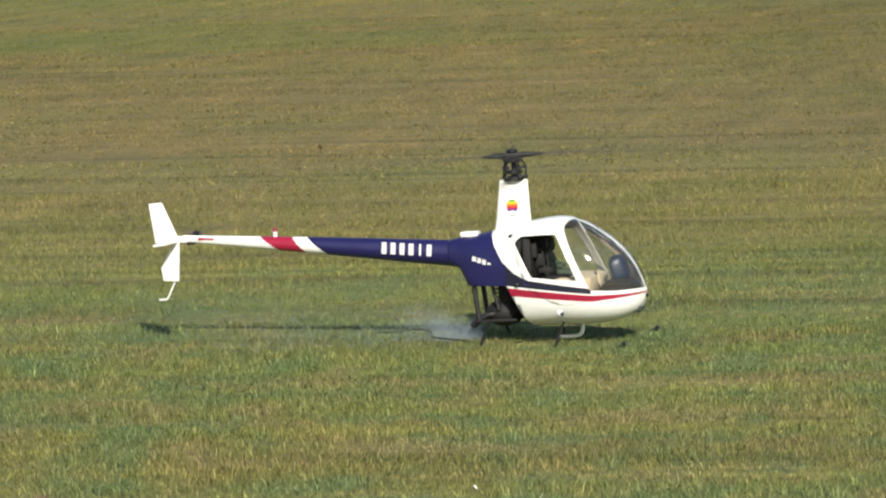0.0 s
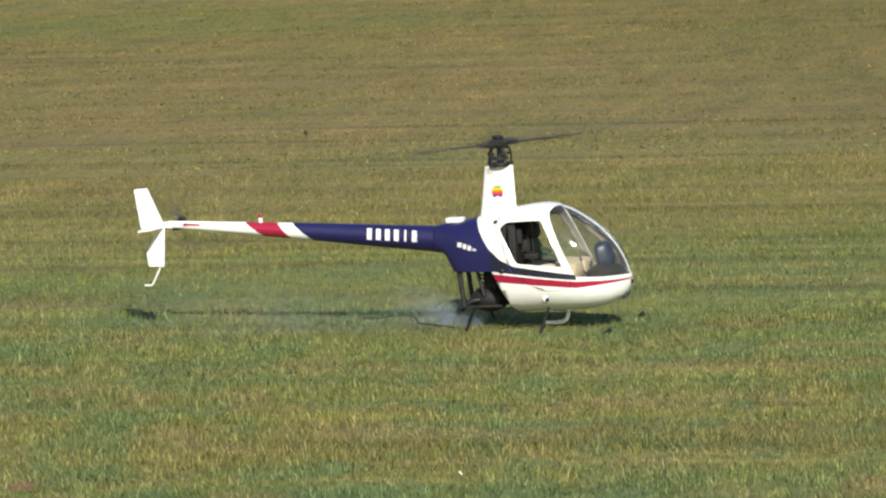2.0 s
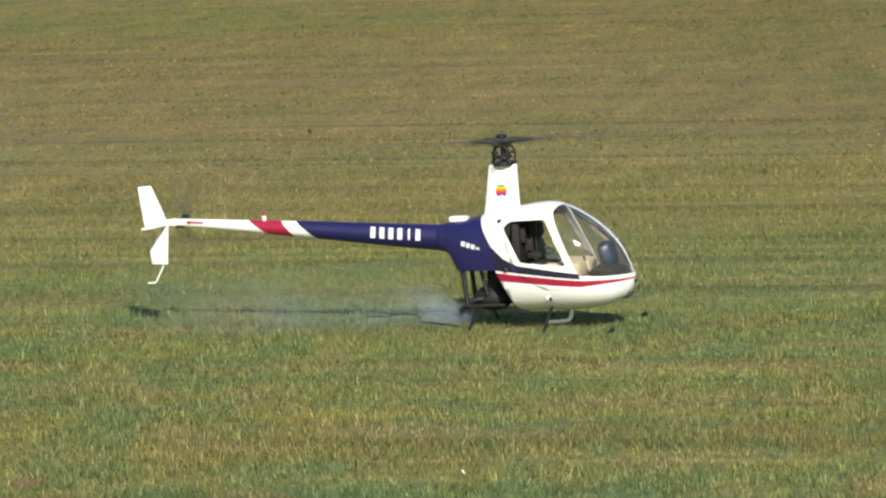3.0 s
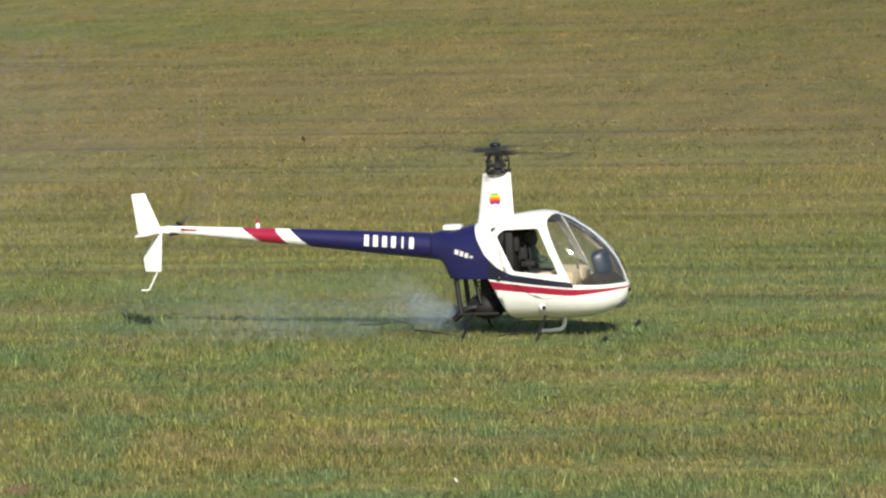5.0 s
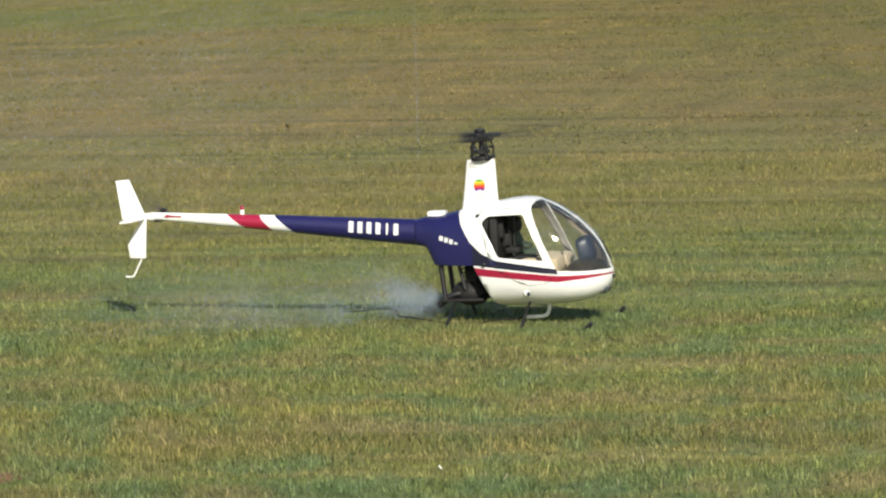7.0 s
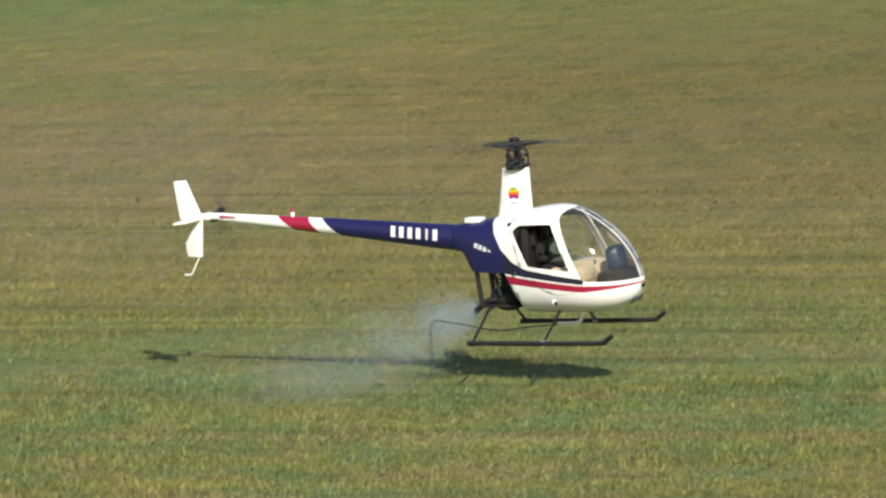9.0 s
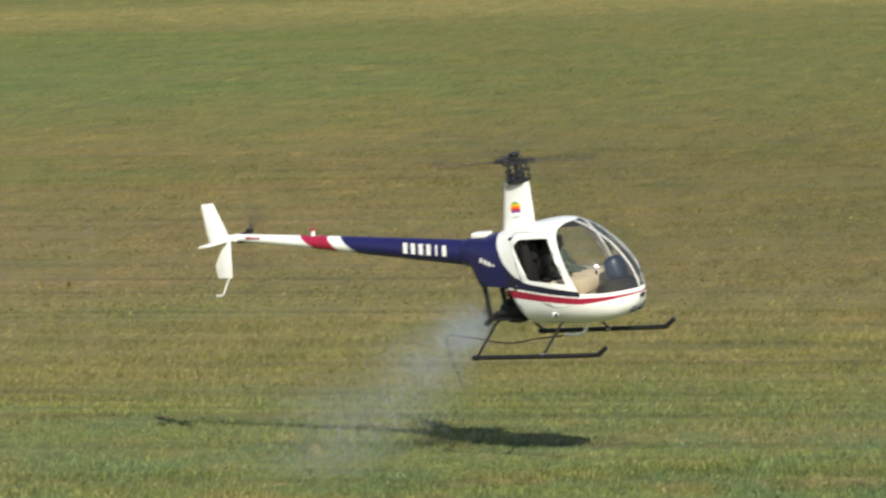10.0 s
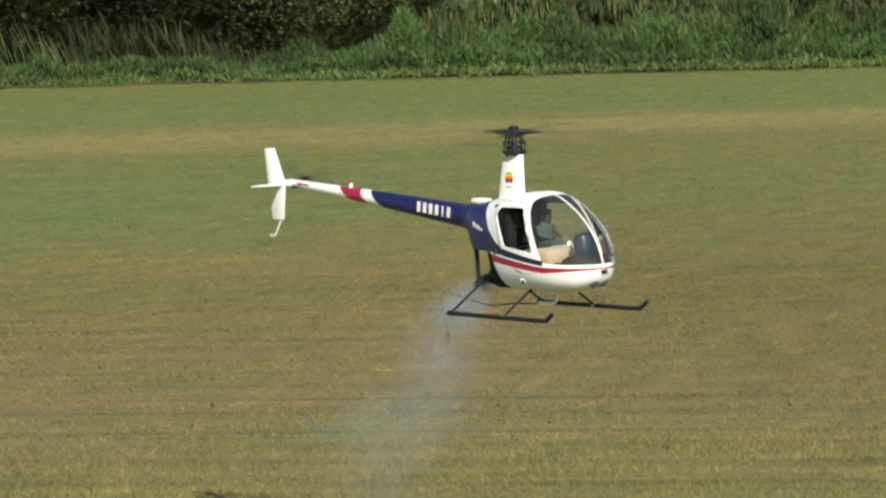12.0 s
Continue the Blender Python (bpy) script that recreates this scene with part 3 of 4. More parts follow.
HALF = profile([-0.178, -0.15, -0.128, -0.09, -0.05, -0.017, 0.04, 0.1, 0.16, 0.21, 0.25, 0.28, 0.304, 0.318, 0.325], [0.033, 0.041, 0.052, 0.067, 0.079, 0.088, 0.104, 0.117, 0.124, 0.12, 0.107, 0.088, 0.059, 0.031, 0.004])
WAIST = profile([-0.178, -0.1, 0.0, 0.2, 0.3, 0.33], [0.245, 0.2, 0.165, 0.15, 0.135, 0.125])


def section(x, a, inset=0.0):
    """The cabin's skin at station x and angle a, seen from the nose."""
    up = math.sin(a) >= 0
    c, s = math.cos(a), math.sin(a)
    n = 2.8 + 0.8 * min(max((x + 0.05) / 0.07, 0), 1) - 0.6 * min(max((x - 0.02) / 0.1, 0), 1) - 0.45 * min(max((x - 0.12) / 0.1, 0), 1) if up else 2.7
    h = (TOP(x) - WAIST(x)) if up else (WAIST(x) - LOW(x))
    k = (abs(c) ** n + abs(s) ** n) ** (-1 / n)
    return Vector((x, (HALF(x) - inset) * k * c, WAIST(x) + (h - inset) * k * s))


def cut(bm, p, q):
    """Cut the mesh along the upright plane through two points in x and z."""
    d = Vector((q[0] - p[0], 0, q[1] - p[1]))
    bmesh.ops.bisect_plane(bm, geom=bm.verts[:] + bm.edges[:] + bm.faces[:], dist=1e-6, plane_co=(p[0], 0, p[1]), plane_no=Vector((d.z, 0, -d.x)).normalized())


def rounded(outline, r, n=4):
    out = []
    pts = [Vector(p) for p in outline]
    for i, p in enumerate(pts):
        a, b = (pts[i - 1] - p), (pts[(i + 1) % len(pts)] - p)
        ra = min(r, a.length * 0.45, b.length * 0.45)
        a, b = p + a.normalized() * ra, p + b.normalized() * ra
        for k in range(n + 1):
            t = k / n
            out.append(tuple((1 - t) ** 2 * a + 2 * t * (1 - t) * p + t * t * b))
    return out


def grown(outline, d):
    c = sum((Vector(p) for p in outline), Vector((0, 0))) / len(outline)
    return [tuple(Vector(p) + (Vector(p) - c).normalized() * d) for p in outline]


def inside(p, outline):
    hit = False
    for i in range(len(outline)):
        (x1, z1), (x2, z2) = outline[i - 1], outline[i]
        if (z1 > p[1]) != (z2 > p[1]) and p[0] < (x2 - x1) * (p[1] - z1) / (z2 - z1) + x1:
            hit = not hit
    return hit


WINDOW = rounded([(0.009, 0.272), (0.028, 0.2875), (0.1205, 0.2905), (0.1755, 0.173), (0.053, 0.184)], 0.007, 4)
DOOR = rounded([(-0.006, 0.304), (0.122, 0.306), (0.192, 0.150), (0.192, 0.118), (0.12, 0.11), (0.035, 0.16)], 0.03, 4)
SCREEN = [(0.207, 0.147), (0.191, 0.182), (0.170, 0.229), (0.150, 0.276), (0.1405, 0.300), (0.1395, 0.311), (0.145, 0.3195), (0.157, 0.3245), (0.5, 0.4), (0.5, 0.140), (0.27, 0.1425)]
BLUE_EDGE = [(-0.068, 0.33), (-0.06, 0.303), (-0.047, 0.265), (-0.024, 0.224), (0.008, 0.194), (0.046, 0.1765), (0.209, 0.152)]


def build_cabin(root):
    bm = bmesh.new()
    stations = []
    for a, b in zip(XS, XS[1:]):
        stations += [a, (a + b) / 2]
    stations.append(XS[-1])
    n = 72
    rings = [[bm.verts.new(section(x, (k + 0.5) * math.tau / n)) for k in range(n)] for x in stations]
    for r, s in zip(rings, rings[1:]):
        for k in range(n):
            bm.faces.new((r[k], s[k], s[(k + 1) % n], r[(k + 1) % n]))
    bm.faces.new(rings[-1][::-1])
    bmesh.ops.recalc_face_normals(bm, faces=bm.faces[:])
    seam = grown(DOOR, -0.0009)
    for poly in (WINDOW, DOOR, seam, SCREEN):
        for i in range(len(poly)):
            cut(bm, poly[i - 1], poly[i])
    for p, q in zip(BLUE_EDGE, BLUE_EDGE[1:]):
        cut(bm, p, q)
    lines = [((-0.016, 0.1645), (0.209, 0.1385)), ((0.209, 0.1385), (0.33, 0.1335)), ((-0.016, 0.1592), (0.209, 0.1352)), ((0.209, 0.1352), (0.33, 0.1318)), ((-0.016, 0.1395), (0.209, 0.1195)), ((0.209, 0.1195), (0.33, 0.1285)), ((-0.03, 0.1725), (0.209, 0.1455)), ((-0.2, 0.1645), (0.0, 0.1645)), ((-0.019, 0.17), (0.037, 0.058)), ((0.209, 0.1), (0.209, 0.2))]
    for p, q in lines:
        cut(bm, p, q)
    for y in (-0.0025, 0.0025):
        bmesh.ops.bisect_plane(bm, geom=bm.verts[:] + bm.edges[:] + bm.faces[:], dist=1e-6, plane_co=(0, y, 0), plane_no=(0, 1, 0))

    def above(c, p, q):
        return c.z > p[1] + (q[1] - p[1]) * (c.x - p[0]) / (q[0] - p[0])

    def is_blue(c):
        if c.x < -0.06:
            return True
        for p, q in zip(BLUE_EDGE[1:], BLUE_EDGE[2:]):
            if p[0] <= c.x <= q[0]:
                return not above(c, p, q)
        return False

    groups = {}
    for f in bm.faces:
        c = f.calc_center_median()
        xz = (c.x, c.z)
        near = "r" if c.y < 0 else "l"
        slope = (c.x - (-0.019)) * (0.058 - 0.17) - (c.z - 0.17) * (0.037 + 0.019)
        if c.z < 0.1645 and slope > 0 and c.x < 0.037:
            continue
        if inside(xz, SCREEN):
            key = "bow" if abs(c.y) < 0.0025 else "screen_" + near
        elif inside(xz, WINDOW):
            continue
        elif inside(xz, DOOR) and not inside(xz, seam):
            key = "seam_" + near
        elif inside(xz, DOOR):
            key = "door_" + near
        else:
            key = "body"
        i = 0
        if key == "bow":
            i = 0
        elif is_blue(c) and (c.z > 0.1645 or c.x > -0.016):
            i = 1
            if c.x > 0.03 and above(c, *lines[6]):
                i = 4 if c.x > 0.046 else 1
            elif c.x > -0.016:
                hi = lines[0] if c.x < 0.209 else lines[1]
                mid = lines[2] if c.x < 0.209 else lines[3]
                red = lines[4] if c.x < 0.209 else lines[5]
                i = 4 if above(c, *hi) else 0 if above(c, *mid) else 2 if above(c, *red) else 0
        elif c.x > 0.2:
            i = 2 if (above(c, *lines[5]) and not above(c, *lines[3])) else 0
        groups.setdefault(key, []).append(([v.co.copy() for v in f.verts], i))

    def piece(key):
        b = bmesh.new()
        for vs, i in groups[key]:
            try:
                b.faces.new([b.verts.new(v) for v in vs]).material_index = i
            except ValueError:
                pass
        bmesh.ops.remove_doubles(b, verts=b.verts[:], dist=2e-5)
        return b

    coat = [WHITE, BLUE, RED, GLASS, BLACK_TRIM] + [LINER] * 5

    def skin(name, key, label, mats=coat, thick=0.003):
        ob = part(name, piece(key), mats, root, label, angle=50)
        s = ob.modifiers.new("skin", "SOLIDIFY")
        s.thickness, s.offset = thick, -1
        s.material_offset = len(mats) // 2
        return ob

    skin("fuselage", "body", "white fibreglass fuselage with navy tail cowling and red waist stripe")
    for side in "rl":
        skin("door_seam", "seam_" + side, "dark door joint", [BLACK_TRIM] * 10, 0.001)
        skin("door", "door_" + side, "white door with a glassless window opening")
        g = part("windshield", piece("screen_" + side), [GLASS], root, "clear domed acrylic windshield", angle=60)
        g.visible_shadow = False
    skin("windshield_bow", "bow", "white centre strip of the windshield", [WHITE, WHITE], 0.003)


def skin_y(x, z):
    """Half the cabin's width at station x and height z."""
    return min((section(x, a * math.pi / 400 - math.pi / 2) for a in range(401)), key=lambda p: abs(p.z - z)).y


def helicopter():
    root = new("model_helicopter")
    tagged(root, "white, navy and red radio-controlled model helicopter with bubble cabin", "helicopter")
    root.empty_display_size = 0.1
    build_cabin(root)
    # mast fairing
    bm = bmesh.new()
    rings = []
    for z, x0, x1, w in ((0.296, -0.056, 0.041, 0.016), (0.33, -0.05, 0.039, 0.014), (0.425, -0.0365, 0.0365, 0.010)):
        c, a = (x0 + x1) / 2, (x1 - x0) / 2
        ring = []
        for k in range(40):
            t = k * math.tau / 40
            ct, st = math.cos(t), math.sin(t)
            ring.append(bm.verts.new((c - 0.002 + a * math.copysign(abs(ct) ** 0.9, ct), -0.005 + w * math.copysign(abs(st) ** 0.8, st), z)))
        rings.append(ring)
    for r, s in zip(rings, rings[1:]):
        for k in range(40):
            bm.faces.new((r[k], r[(k + 1) % 40], s[(k + 1) % 40], s[k]))
    bm.faces.new(rings[-1])
    part("mast_fairing", bm, WHITE, root, "tall white tapered mast fairing")
    # tail boom with its painted bands
    bm = bmesh.new()
    n = 32
    st = [(-0.165, 0.2445, 0.034), (-0.3, 0.2568, 0.0295), (-0.5, 0.276, 0.0225), (-0.7, 0.2935, 0.0155), (-0.88, 0.309, 0.0095)]
    rings = [[bm.verts.new((x, r * math.cos(k * math.tau / n), z + r * math.sin(k * math.tau / n))) for k in range(n)] for x, z, r in st]
    for r, s in zip(rings, rings[1:]):
        for k in range(n):
            bm.faces.new((r[k], r[(k + 1) % n], s[(k + 1) % n], s[k]))
    bm.faces.new(rings[-1])
    ball(bm, (-0.882, 0, 0.3092), (0.014, 0.0098, 0.0098), 14)
    bmesh.ops.recalc_face_normals(bm, faces=bm.faces[:])
    marks = [((-0.681, 0.309), (-0.629, 0.27)), ((-0.594, 0.304), (-0.556, 0.26)), ((-0.552, 0.300), (-0.498, 0.254))]
    for p, q in marks:
        cut(bm, p, q)
    for f in bm.faces:
        c = f.calc_center_median()
        k = sum(c.x > p[0] + (q[0] - p[0]) * (c.z - p[1]) / (q[1] - p[1]) for p, q in marks)
        f.material_index = (0, 2, 0, 1)[k]
    part("tail_boom", bm, [WHITE, BLUE, RED], root, "tapered tail boom, navy with red and white bands")
    # registration: plain bars
    for k in range(6):
        bm = bmesh.new()
        x = -0.3455 + k * 0.0238
        zc = 0.2625 - 0.085 * (x + 0.29)
        box(bm, (0, 0, 0), (0.0125 if k != 4 else 0.005, 0.0012, 0.029), 0.0)
        ob = part("letter_bar", bm, LETTER, root, "white marking bar", smooth=False)
        y = -math.sqrt(max((0.0295 - 0.035 * (-0.3 - x)) ** 2 - (zc - (0.2568 - 0.091 * (x + 0.3))) ** 2, 0)) - 0.0006
        ob.matrix_basis = pose(x, y, zc, 2, 5, 0)
    # cowling type marking: plain bars
    for x, w, h in ((-0.102, 0.012, 0.012), (-0.088, 0.011, 0.012), (-0.0745, 0.011, 0.012), (-0.061, 0.01, 0.005)):
        bm = bmesh.new()
        z = 0.2265 - 0.3 * (x + 0.08)
        box(bm, (0, 0, 0), (w, 0.0012, h))
        ob = part("marking_bar", bm, LETTER, root, "small white marking bar", smooth=False)
        ob.matrix_basis = pose(x, -skin_y(x, z) - 0.0004, z, 0, 12, -22)
    # striped emblem on the mast fairing
    for k, m in enumerate(STRIPES):
        z0, z1 = 0.3755 - k * 0.0055, 0.3755 - (k + 1) * 0.0055
        pts = []
        for z in (z0, (z0 + z1) / 2, z1):
            u = (z - 0.359) / 0.0175
            pts.append((0.0145 * math.sqrt(max(1 - abs(u) ** 2.4, 0.05)), z))
        bm = bmesh.new()
        bm.faces.new([bm.verts.new((-0.0065 - w, 0, z)) for w, z in pts] + [bm.verts.new((-0.0065 + w, 0, z)) for w, z in pts[::-1]])
        r = bmesh.ops.extrude_face_region(bm, geom=bm.faces[:])
        bmesh.ops.translate(bm, vec=(0, 0.006, 0), verts=[v for v in r["geom"] if isinstance(v, bmesh.types.BMVert)])
        bmesh.ops.recalc_face_normals(bm, faces=bm.faces[:])
        ob = part("emblem_stripe", bm, m, root, smooth=False)
        ob.location.y = -0.0182
    bm = bmesh.new()
    box(bm, (-0.006, -0.0188, 0.3365), (0.018, 0.003, 0.0022))
    part("emblem_line", bm, STEEL, root, smooth=False)
    # faint maker's marking at the fairing's top: plain bars
    for z, w in ((0.4165, 0.024), (0.4115, 0.015), (0.4065, 0.02)):
        bm = bmesh.new()
        box(bm, (-0.031 + w / 2, -0.0152, z), (w, 0.0008, 0.0018))
        part("marking_bar", bm, LINER, root, "faint grey marking bar", smooth=False)
    # air scoop behind the mast
    bm = bmesh.new()
    box(bm, (-0.122, -0.008, 0.2925), (0.047, 0.036, 0.014), 0.005)
    ob = part("air_scoop", bm, WHITE, root, "white air scoop on the cowling")
    # fins
    bm = bmesh.new()
    plate(bm, [(-0.969, 0.404), (-0.934, 0.406), (-0.898, 0.319), (-0.901, 0.302), (-0.957, 0.302)], -0.016, 0.008)
    part("upper_fin", bm, WHITE, root, "white swept upper fin")
    bm = bmesh.new()
    plate(bm, [(-0.893, 0.302), (-0.900, 0.202), (-0.942, 0.204), (-0.946, 0.239), (-0.908, 0.302)], -0.016, 0.008)
    part("lower_fin", bm, WHITE, root, "white lower fin")
    bm = bmesh.new()
    r = [bm.verts.new(p) for p in ((-0.893, 0.004, 0.3), (-0.95, 0.004, 0.297), (-0.936, -0.108, 0.299), (-0.903, -0.108, 0.302))]
    f = bm.faces.new(r)
    e = bmesh.ops.extrude_face_region(bm, geom=[f])
    bmesh.ops.translate(bm, vec=(0, 0, 0.006), verts=[v for v in e["geom"] if isinstance(v, bmesh.types.BMVert)])
    bmesh.ops.recalc_face_normals(bm, faces=bm.faces[:])
    bmesh.ops.bevel(bm, geom=bm.edges[:], offset=0.002, segments=2, affect="EDGES", profile=0.5)
    part("stabiliser", bm, WHITE, root, "white horizontal stabiliser blade")
    bm = bmesh.new()
    tube(bm, curve_points([(-0.912, -0.016, 0.2), (-0.924, -0.016, 0.178), (-0.934, -0.016, 0.16), (-0.94, -0.016, 0.156), (-0.957, -0.016, 0.156)]), 0.0024, 8)
    part("tail_skid", bm, WHITE, root, "bent white wire tail skid")
    bm = bmesh.new()
    tube(bm, [(-0.64, 0, 0.302), (-0.64, 0, 0.316), (-0.64, 0, 0.319)], [0.0052, 0.0052, 0.004], 14)
    beacon = part("beacon", bm, WHITE, root, "white beacon foot with a red lamp cap")
    bm = bmesh.new()
    ball(bm, (-0.64, 0, 0.3215), (0.0056, 0.0056, 0.0072))
    part("lamp_cap", bm, RED, beacon, "red lamp cap")
    bm = bmesh.new()
    plate(bm, [(-0.847, 0.308), (-0.836, 0.3135), (-0.836, 0.3112), (-0.8, 0.308), (-0.8, 0.3035), (-0.836, 0.3062), (-0.836, 0.3035)], -0.0125, 0.0012, 0)
    part("warning_arrow", bm, RED, root, "red warning arrow", smooth=False)
    # tail bracket, which holds the fins, and the tail gearbox
    bm = bmesh.new()
    box(bm, (-0.899, -0.009, 0.3095), (0.036, 0.012, 0.016), 0.003)
    tube(bm, [(-0.874, -0.0105, 0.3035), (-0.884, -0.0105, 0.3028)], 0.004, 10)
    part("tail_bracket", bm, WHITE, root, "white bracket between boom and fins")
    bm = bmesh.new()
    box(bm, (-0.868, 0.01, 0.31), (0.016, 0.014, 0.012), 0.004)
    tube(bm, [(-0.865, 0.0, 0.318), (-0.865, 0.04, 0.318)], 0.003, 10)
    tube(bm, [(-0.853, -0.004, 0.298), (-0.876, -0.004, 0.2965)], 0.0035, 10)
    part("tail_gearbox", bm, BLACK, root, "black tail rotor gearbox")
    # landing gear
    for y in (-1, 1):
        bm = bmesh.new()
        tube(bm, curve_points([(-0.092, y * 0.178, 0.0), (0.1, y * 0.182, 0.0), (0.265, y * 0.186, 0.001), (0.286, y * 0.187, 0.006), (0.306, y * 0.188, 0.021)]), 0.0062, 12)
        skid = part("skid", bm, BLACK, root, "black tubular landing skid with an upturned tip")
        for x, xa in ((-0.078, -0.072), (0.117, 0.125)):
            bm = bmesh.new()
            tube(bm, [(xa, y * 0.045, 0.074), (xa + (x - xa) * 0.15, y * 0.075, 0.068), (x, y * 0.18, 0.002)], 0.0035, 10)
            part("strut", bm, BLACK, skid, "black strut")
            bm = bmesh.new()
            tube(bm, [(x - 0.006, y * 0.18, 0.0005), (x + 0.006, y * 0.18, 0.0005)], 0.0078, 12)
            part("clamp", bm, STEEL if x > 0 else BLACK, skid, "metal clamp")
    # engine bay
    bm = bmesh.new()
    box(bm, (-0.058, 0, 0.074), (0.11, 0.1, 0.006), 0.001)
    part("engine_tray", bm, DARK, root, "dark engine tray")
    for y in (-0.043, 0.043):
        bm = bmesh.new()
        tube(bm, [(-0.113, y, 0.172), (-0.103, y, 0.074)], 0.0065, 8)
        tube(bm, [(-0.066, y, 0.17), (-0.05, y, 0.1)], 0.005, 8)
        part("frame_tube", bm, BLACK, root, "black frame tube")
    bm = bmesh.new()
    ball(bm, (-0.045, 0, 0.09), (0.05, 0.042, 0.034), 20)
    box(bm, (-0.04, 0, 0.13), (0.03, 0.05, 0.06), 0.004)
    for k in range(5):
        box(bm, (-0.04, 0, 0.112 + k * 0.01), (0.042, 0.06, 0.003), 0.0)
    part("engine", bm, DARK, root, "dark finned engine with its fan shroud")
    bm = bmesh.new()
    tube(bm, curve_points([(-0.06, -0.03, 0.09), (-0.09, -0.035, 0.085), (-0.125, -0.035, 0.06)]), 0.008, 10)
    part("exhaust_pipe", bm, BLACK, root, "sooty exhaust pipe")
    # Dark panel added to stop light leaking in through the hollow rear.
    bm = bmesh.new()
    vs = [section(0.03, a * math.tau / 40, 0.004) for a in range(40)]
    bm.faces.new([bm.verts.new((min(0.037, 0.03 + 0.0 * v.z), v.y, v.z)) for v in vs])
    bmesh.ops.solidify(bm, geom=bm.faces[:], thickness=0.003)
    part("bulkhead", bm, DARK, root, "dark panel added to keep stray light out of the cabin", smooth=False)
    # cabin interior
    bm = bmesh.new()
    st = [0.035 + 0.0125 * k for k in range(22)]
    top = [bm.verts.new((x, -(HALF(x) - 0.005), 0.138)) for x in st] + [bm.verts.new((x, HALF(x) - 0.005, 0.138)) for x in st[::-1]]
    bm.faces.new(top)
    bmesh.ops.solidify(bm, geom=bm.faces[:], thickness=0.003)
    part("cabin_floor", bm, BEIGE, root, "beige cabin floor", smooth=False)
    for y in (-0.052, 0.052):
        bm = bmesh.new()
        box(bm, (0.157, y, 0.159), (0.096, 0.088, 0.04), 0.012)
        part("seat", bm, BEIGE, root, "beige padded seat")
    bm = bmesh.new()
    box(bm, (0.02, 0, 0.232), (0.055, 0.15, 0.12), 0.004)
    for k in range(3):
        box(bm, (0.052, -0.05 + 0.045 * k, 0.25 + 0.014 * (k % 2)), (0.014, 0.02, 0.04), 0.002)
        tube(bm, [(0.055, -0.04 + 0.045 * k, 0.2), (0.055, -0.036 + 0.045 * k, 0.3)], 0.002, 6)
    box(bm, (0.068, -0.012, 0.262), (0.016, 0.03, 0.026), 0.003)
    box(bm, (0.058, -0.02, 0.222), (0.02, 0.034, 0.03), 0.003)
    box(bm, (0.076, -0.03, 0.196), (0.034, 0.03, 0.014), 0.003)
    tube(bm, [(0.079, -0.022, 0.196), (0.075, -0.022, 0.292)], 0.0026, 8)
    tube(bm, [(0.071, -0.034, 0.19), (0.066, -0.03, 0.288)], 0.0022, 8)
    box(bm, (0.079, -0.022, 0.243), (0.01, 0.006, 0.009), 0.001)
    part("mechanics_box", bm, DARK, root, "black servo and gear housing behind the seats")
    bm = bmesh.new()
    box(bm, (0.112, -0.05, 0.176), (0.06, 0.06, 0.014), 0.003)
    part("receiver", bm, DARK, root, "black receiver box on the seat")
    bm = bmesh.new()
    ball(bm, (0.258, 0, 0.139), (0.05, 0.088, 0.03), 24)
    part("dashboard", bm, DARK, root, "black dashboard shroud")
    bm = bmesh.new()
    m = Matrix.Translation((0.257, 0.004, 0.19)) @ Matrix.Rotation(radians(-14), 4, "Y")
    bmesh.ops.create_uvsphere(bm, u_segments=32, v_segments=20, radius=1.0)
    for v in bm.verts:
        k = [math.copysign(abs(a) ** 0.6, a) for a in v.co]
        v.co = m @ Vector((k[0] * 0.021, k[1] * (0.034 - 0.008 * k[0]), k[2] * 0.034))
    console = part("instrument_panel", bm, PANEL, root, "dark blue instrument panel")
    for dy, dz in ((-0.013, 0.012), (0.013, 0.012), (-0.013, -0.01), (0.013, -0.01)):
        bm = bmesh.new()
        tube(bm, [m @ Vector((-0.021, dy, dz)), m @ Vector((-0.014, dy, dz))], 0.0075, 14)
        part("gauge", bm, BLACK, console, "black round gauge")
    bm = bmesh.new()
    ball(bm, (0.066, 0.05, 0.252), (0.016, 0.015, 0.02), 18)
    ball(bm, (0.063, 0.05, 0.266), (0.018, 0.017, 0.011), 18)
    dark_faces = len(bm.faces)
    ball(bm, (0.062, 0.05, 0.205), (0.019, 0.03, 0.038), 18)
    for y in (0.034, 0.066):
        tube(bm, curve_points([(0.064, y, 0.18), (0.11, y, 0.182), (0.135, y, 0.172), (0.142, y, 0.15)]), [0.009] * 6 + [0.008] * 6 + [0.007] * 7, 10)
        tube(bm, curve_points([(0.062, y * 2 - 0.05, 0.228), (0.075, y * 2.1 - 0.055, 0.205), (0.1, y, 0.197)]), 0.006, 8)
    bm.faces.ensure_lookup_table()
    for f in bm.faces[dark_faces:]:
        f.material_index = 1
    tagged(link_mesh("pilot_doll", bm, [DOLL, JACKET]), "dark-capped doll in a grey-green jacket in the cabin", "doll")
    bm = bmesh.new()
    tube(bm, curve_points([(0.2, 0.012, 0.142), (0.197, 0.012, 0.16), (0.19, 0.012, 0.186)]), 0.0026, 8)
    part("control_stick", bm, BLACK, root, "black control stick")
    # nose and belly fittings
    for y in (-0.018, 0.018):
        bm = bmesh.new()
        ball(bm, (0.291, y, 0.0975), (0.02, 0.0175, 0.015), 18)
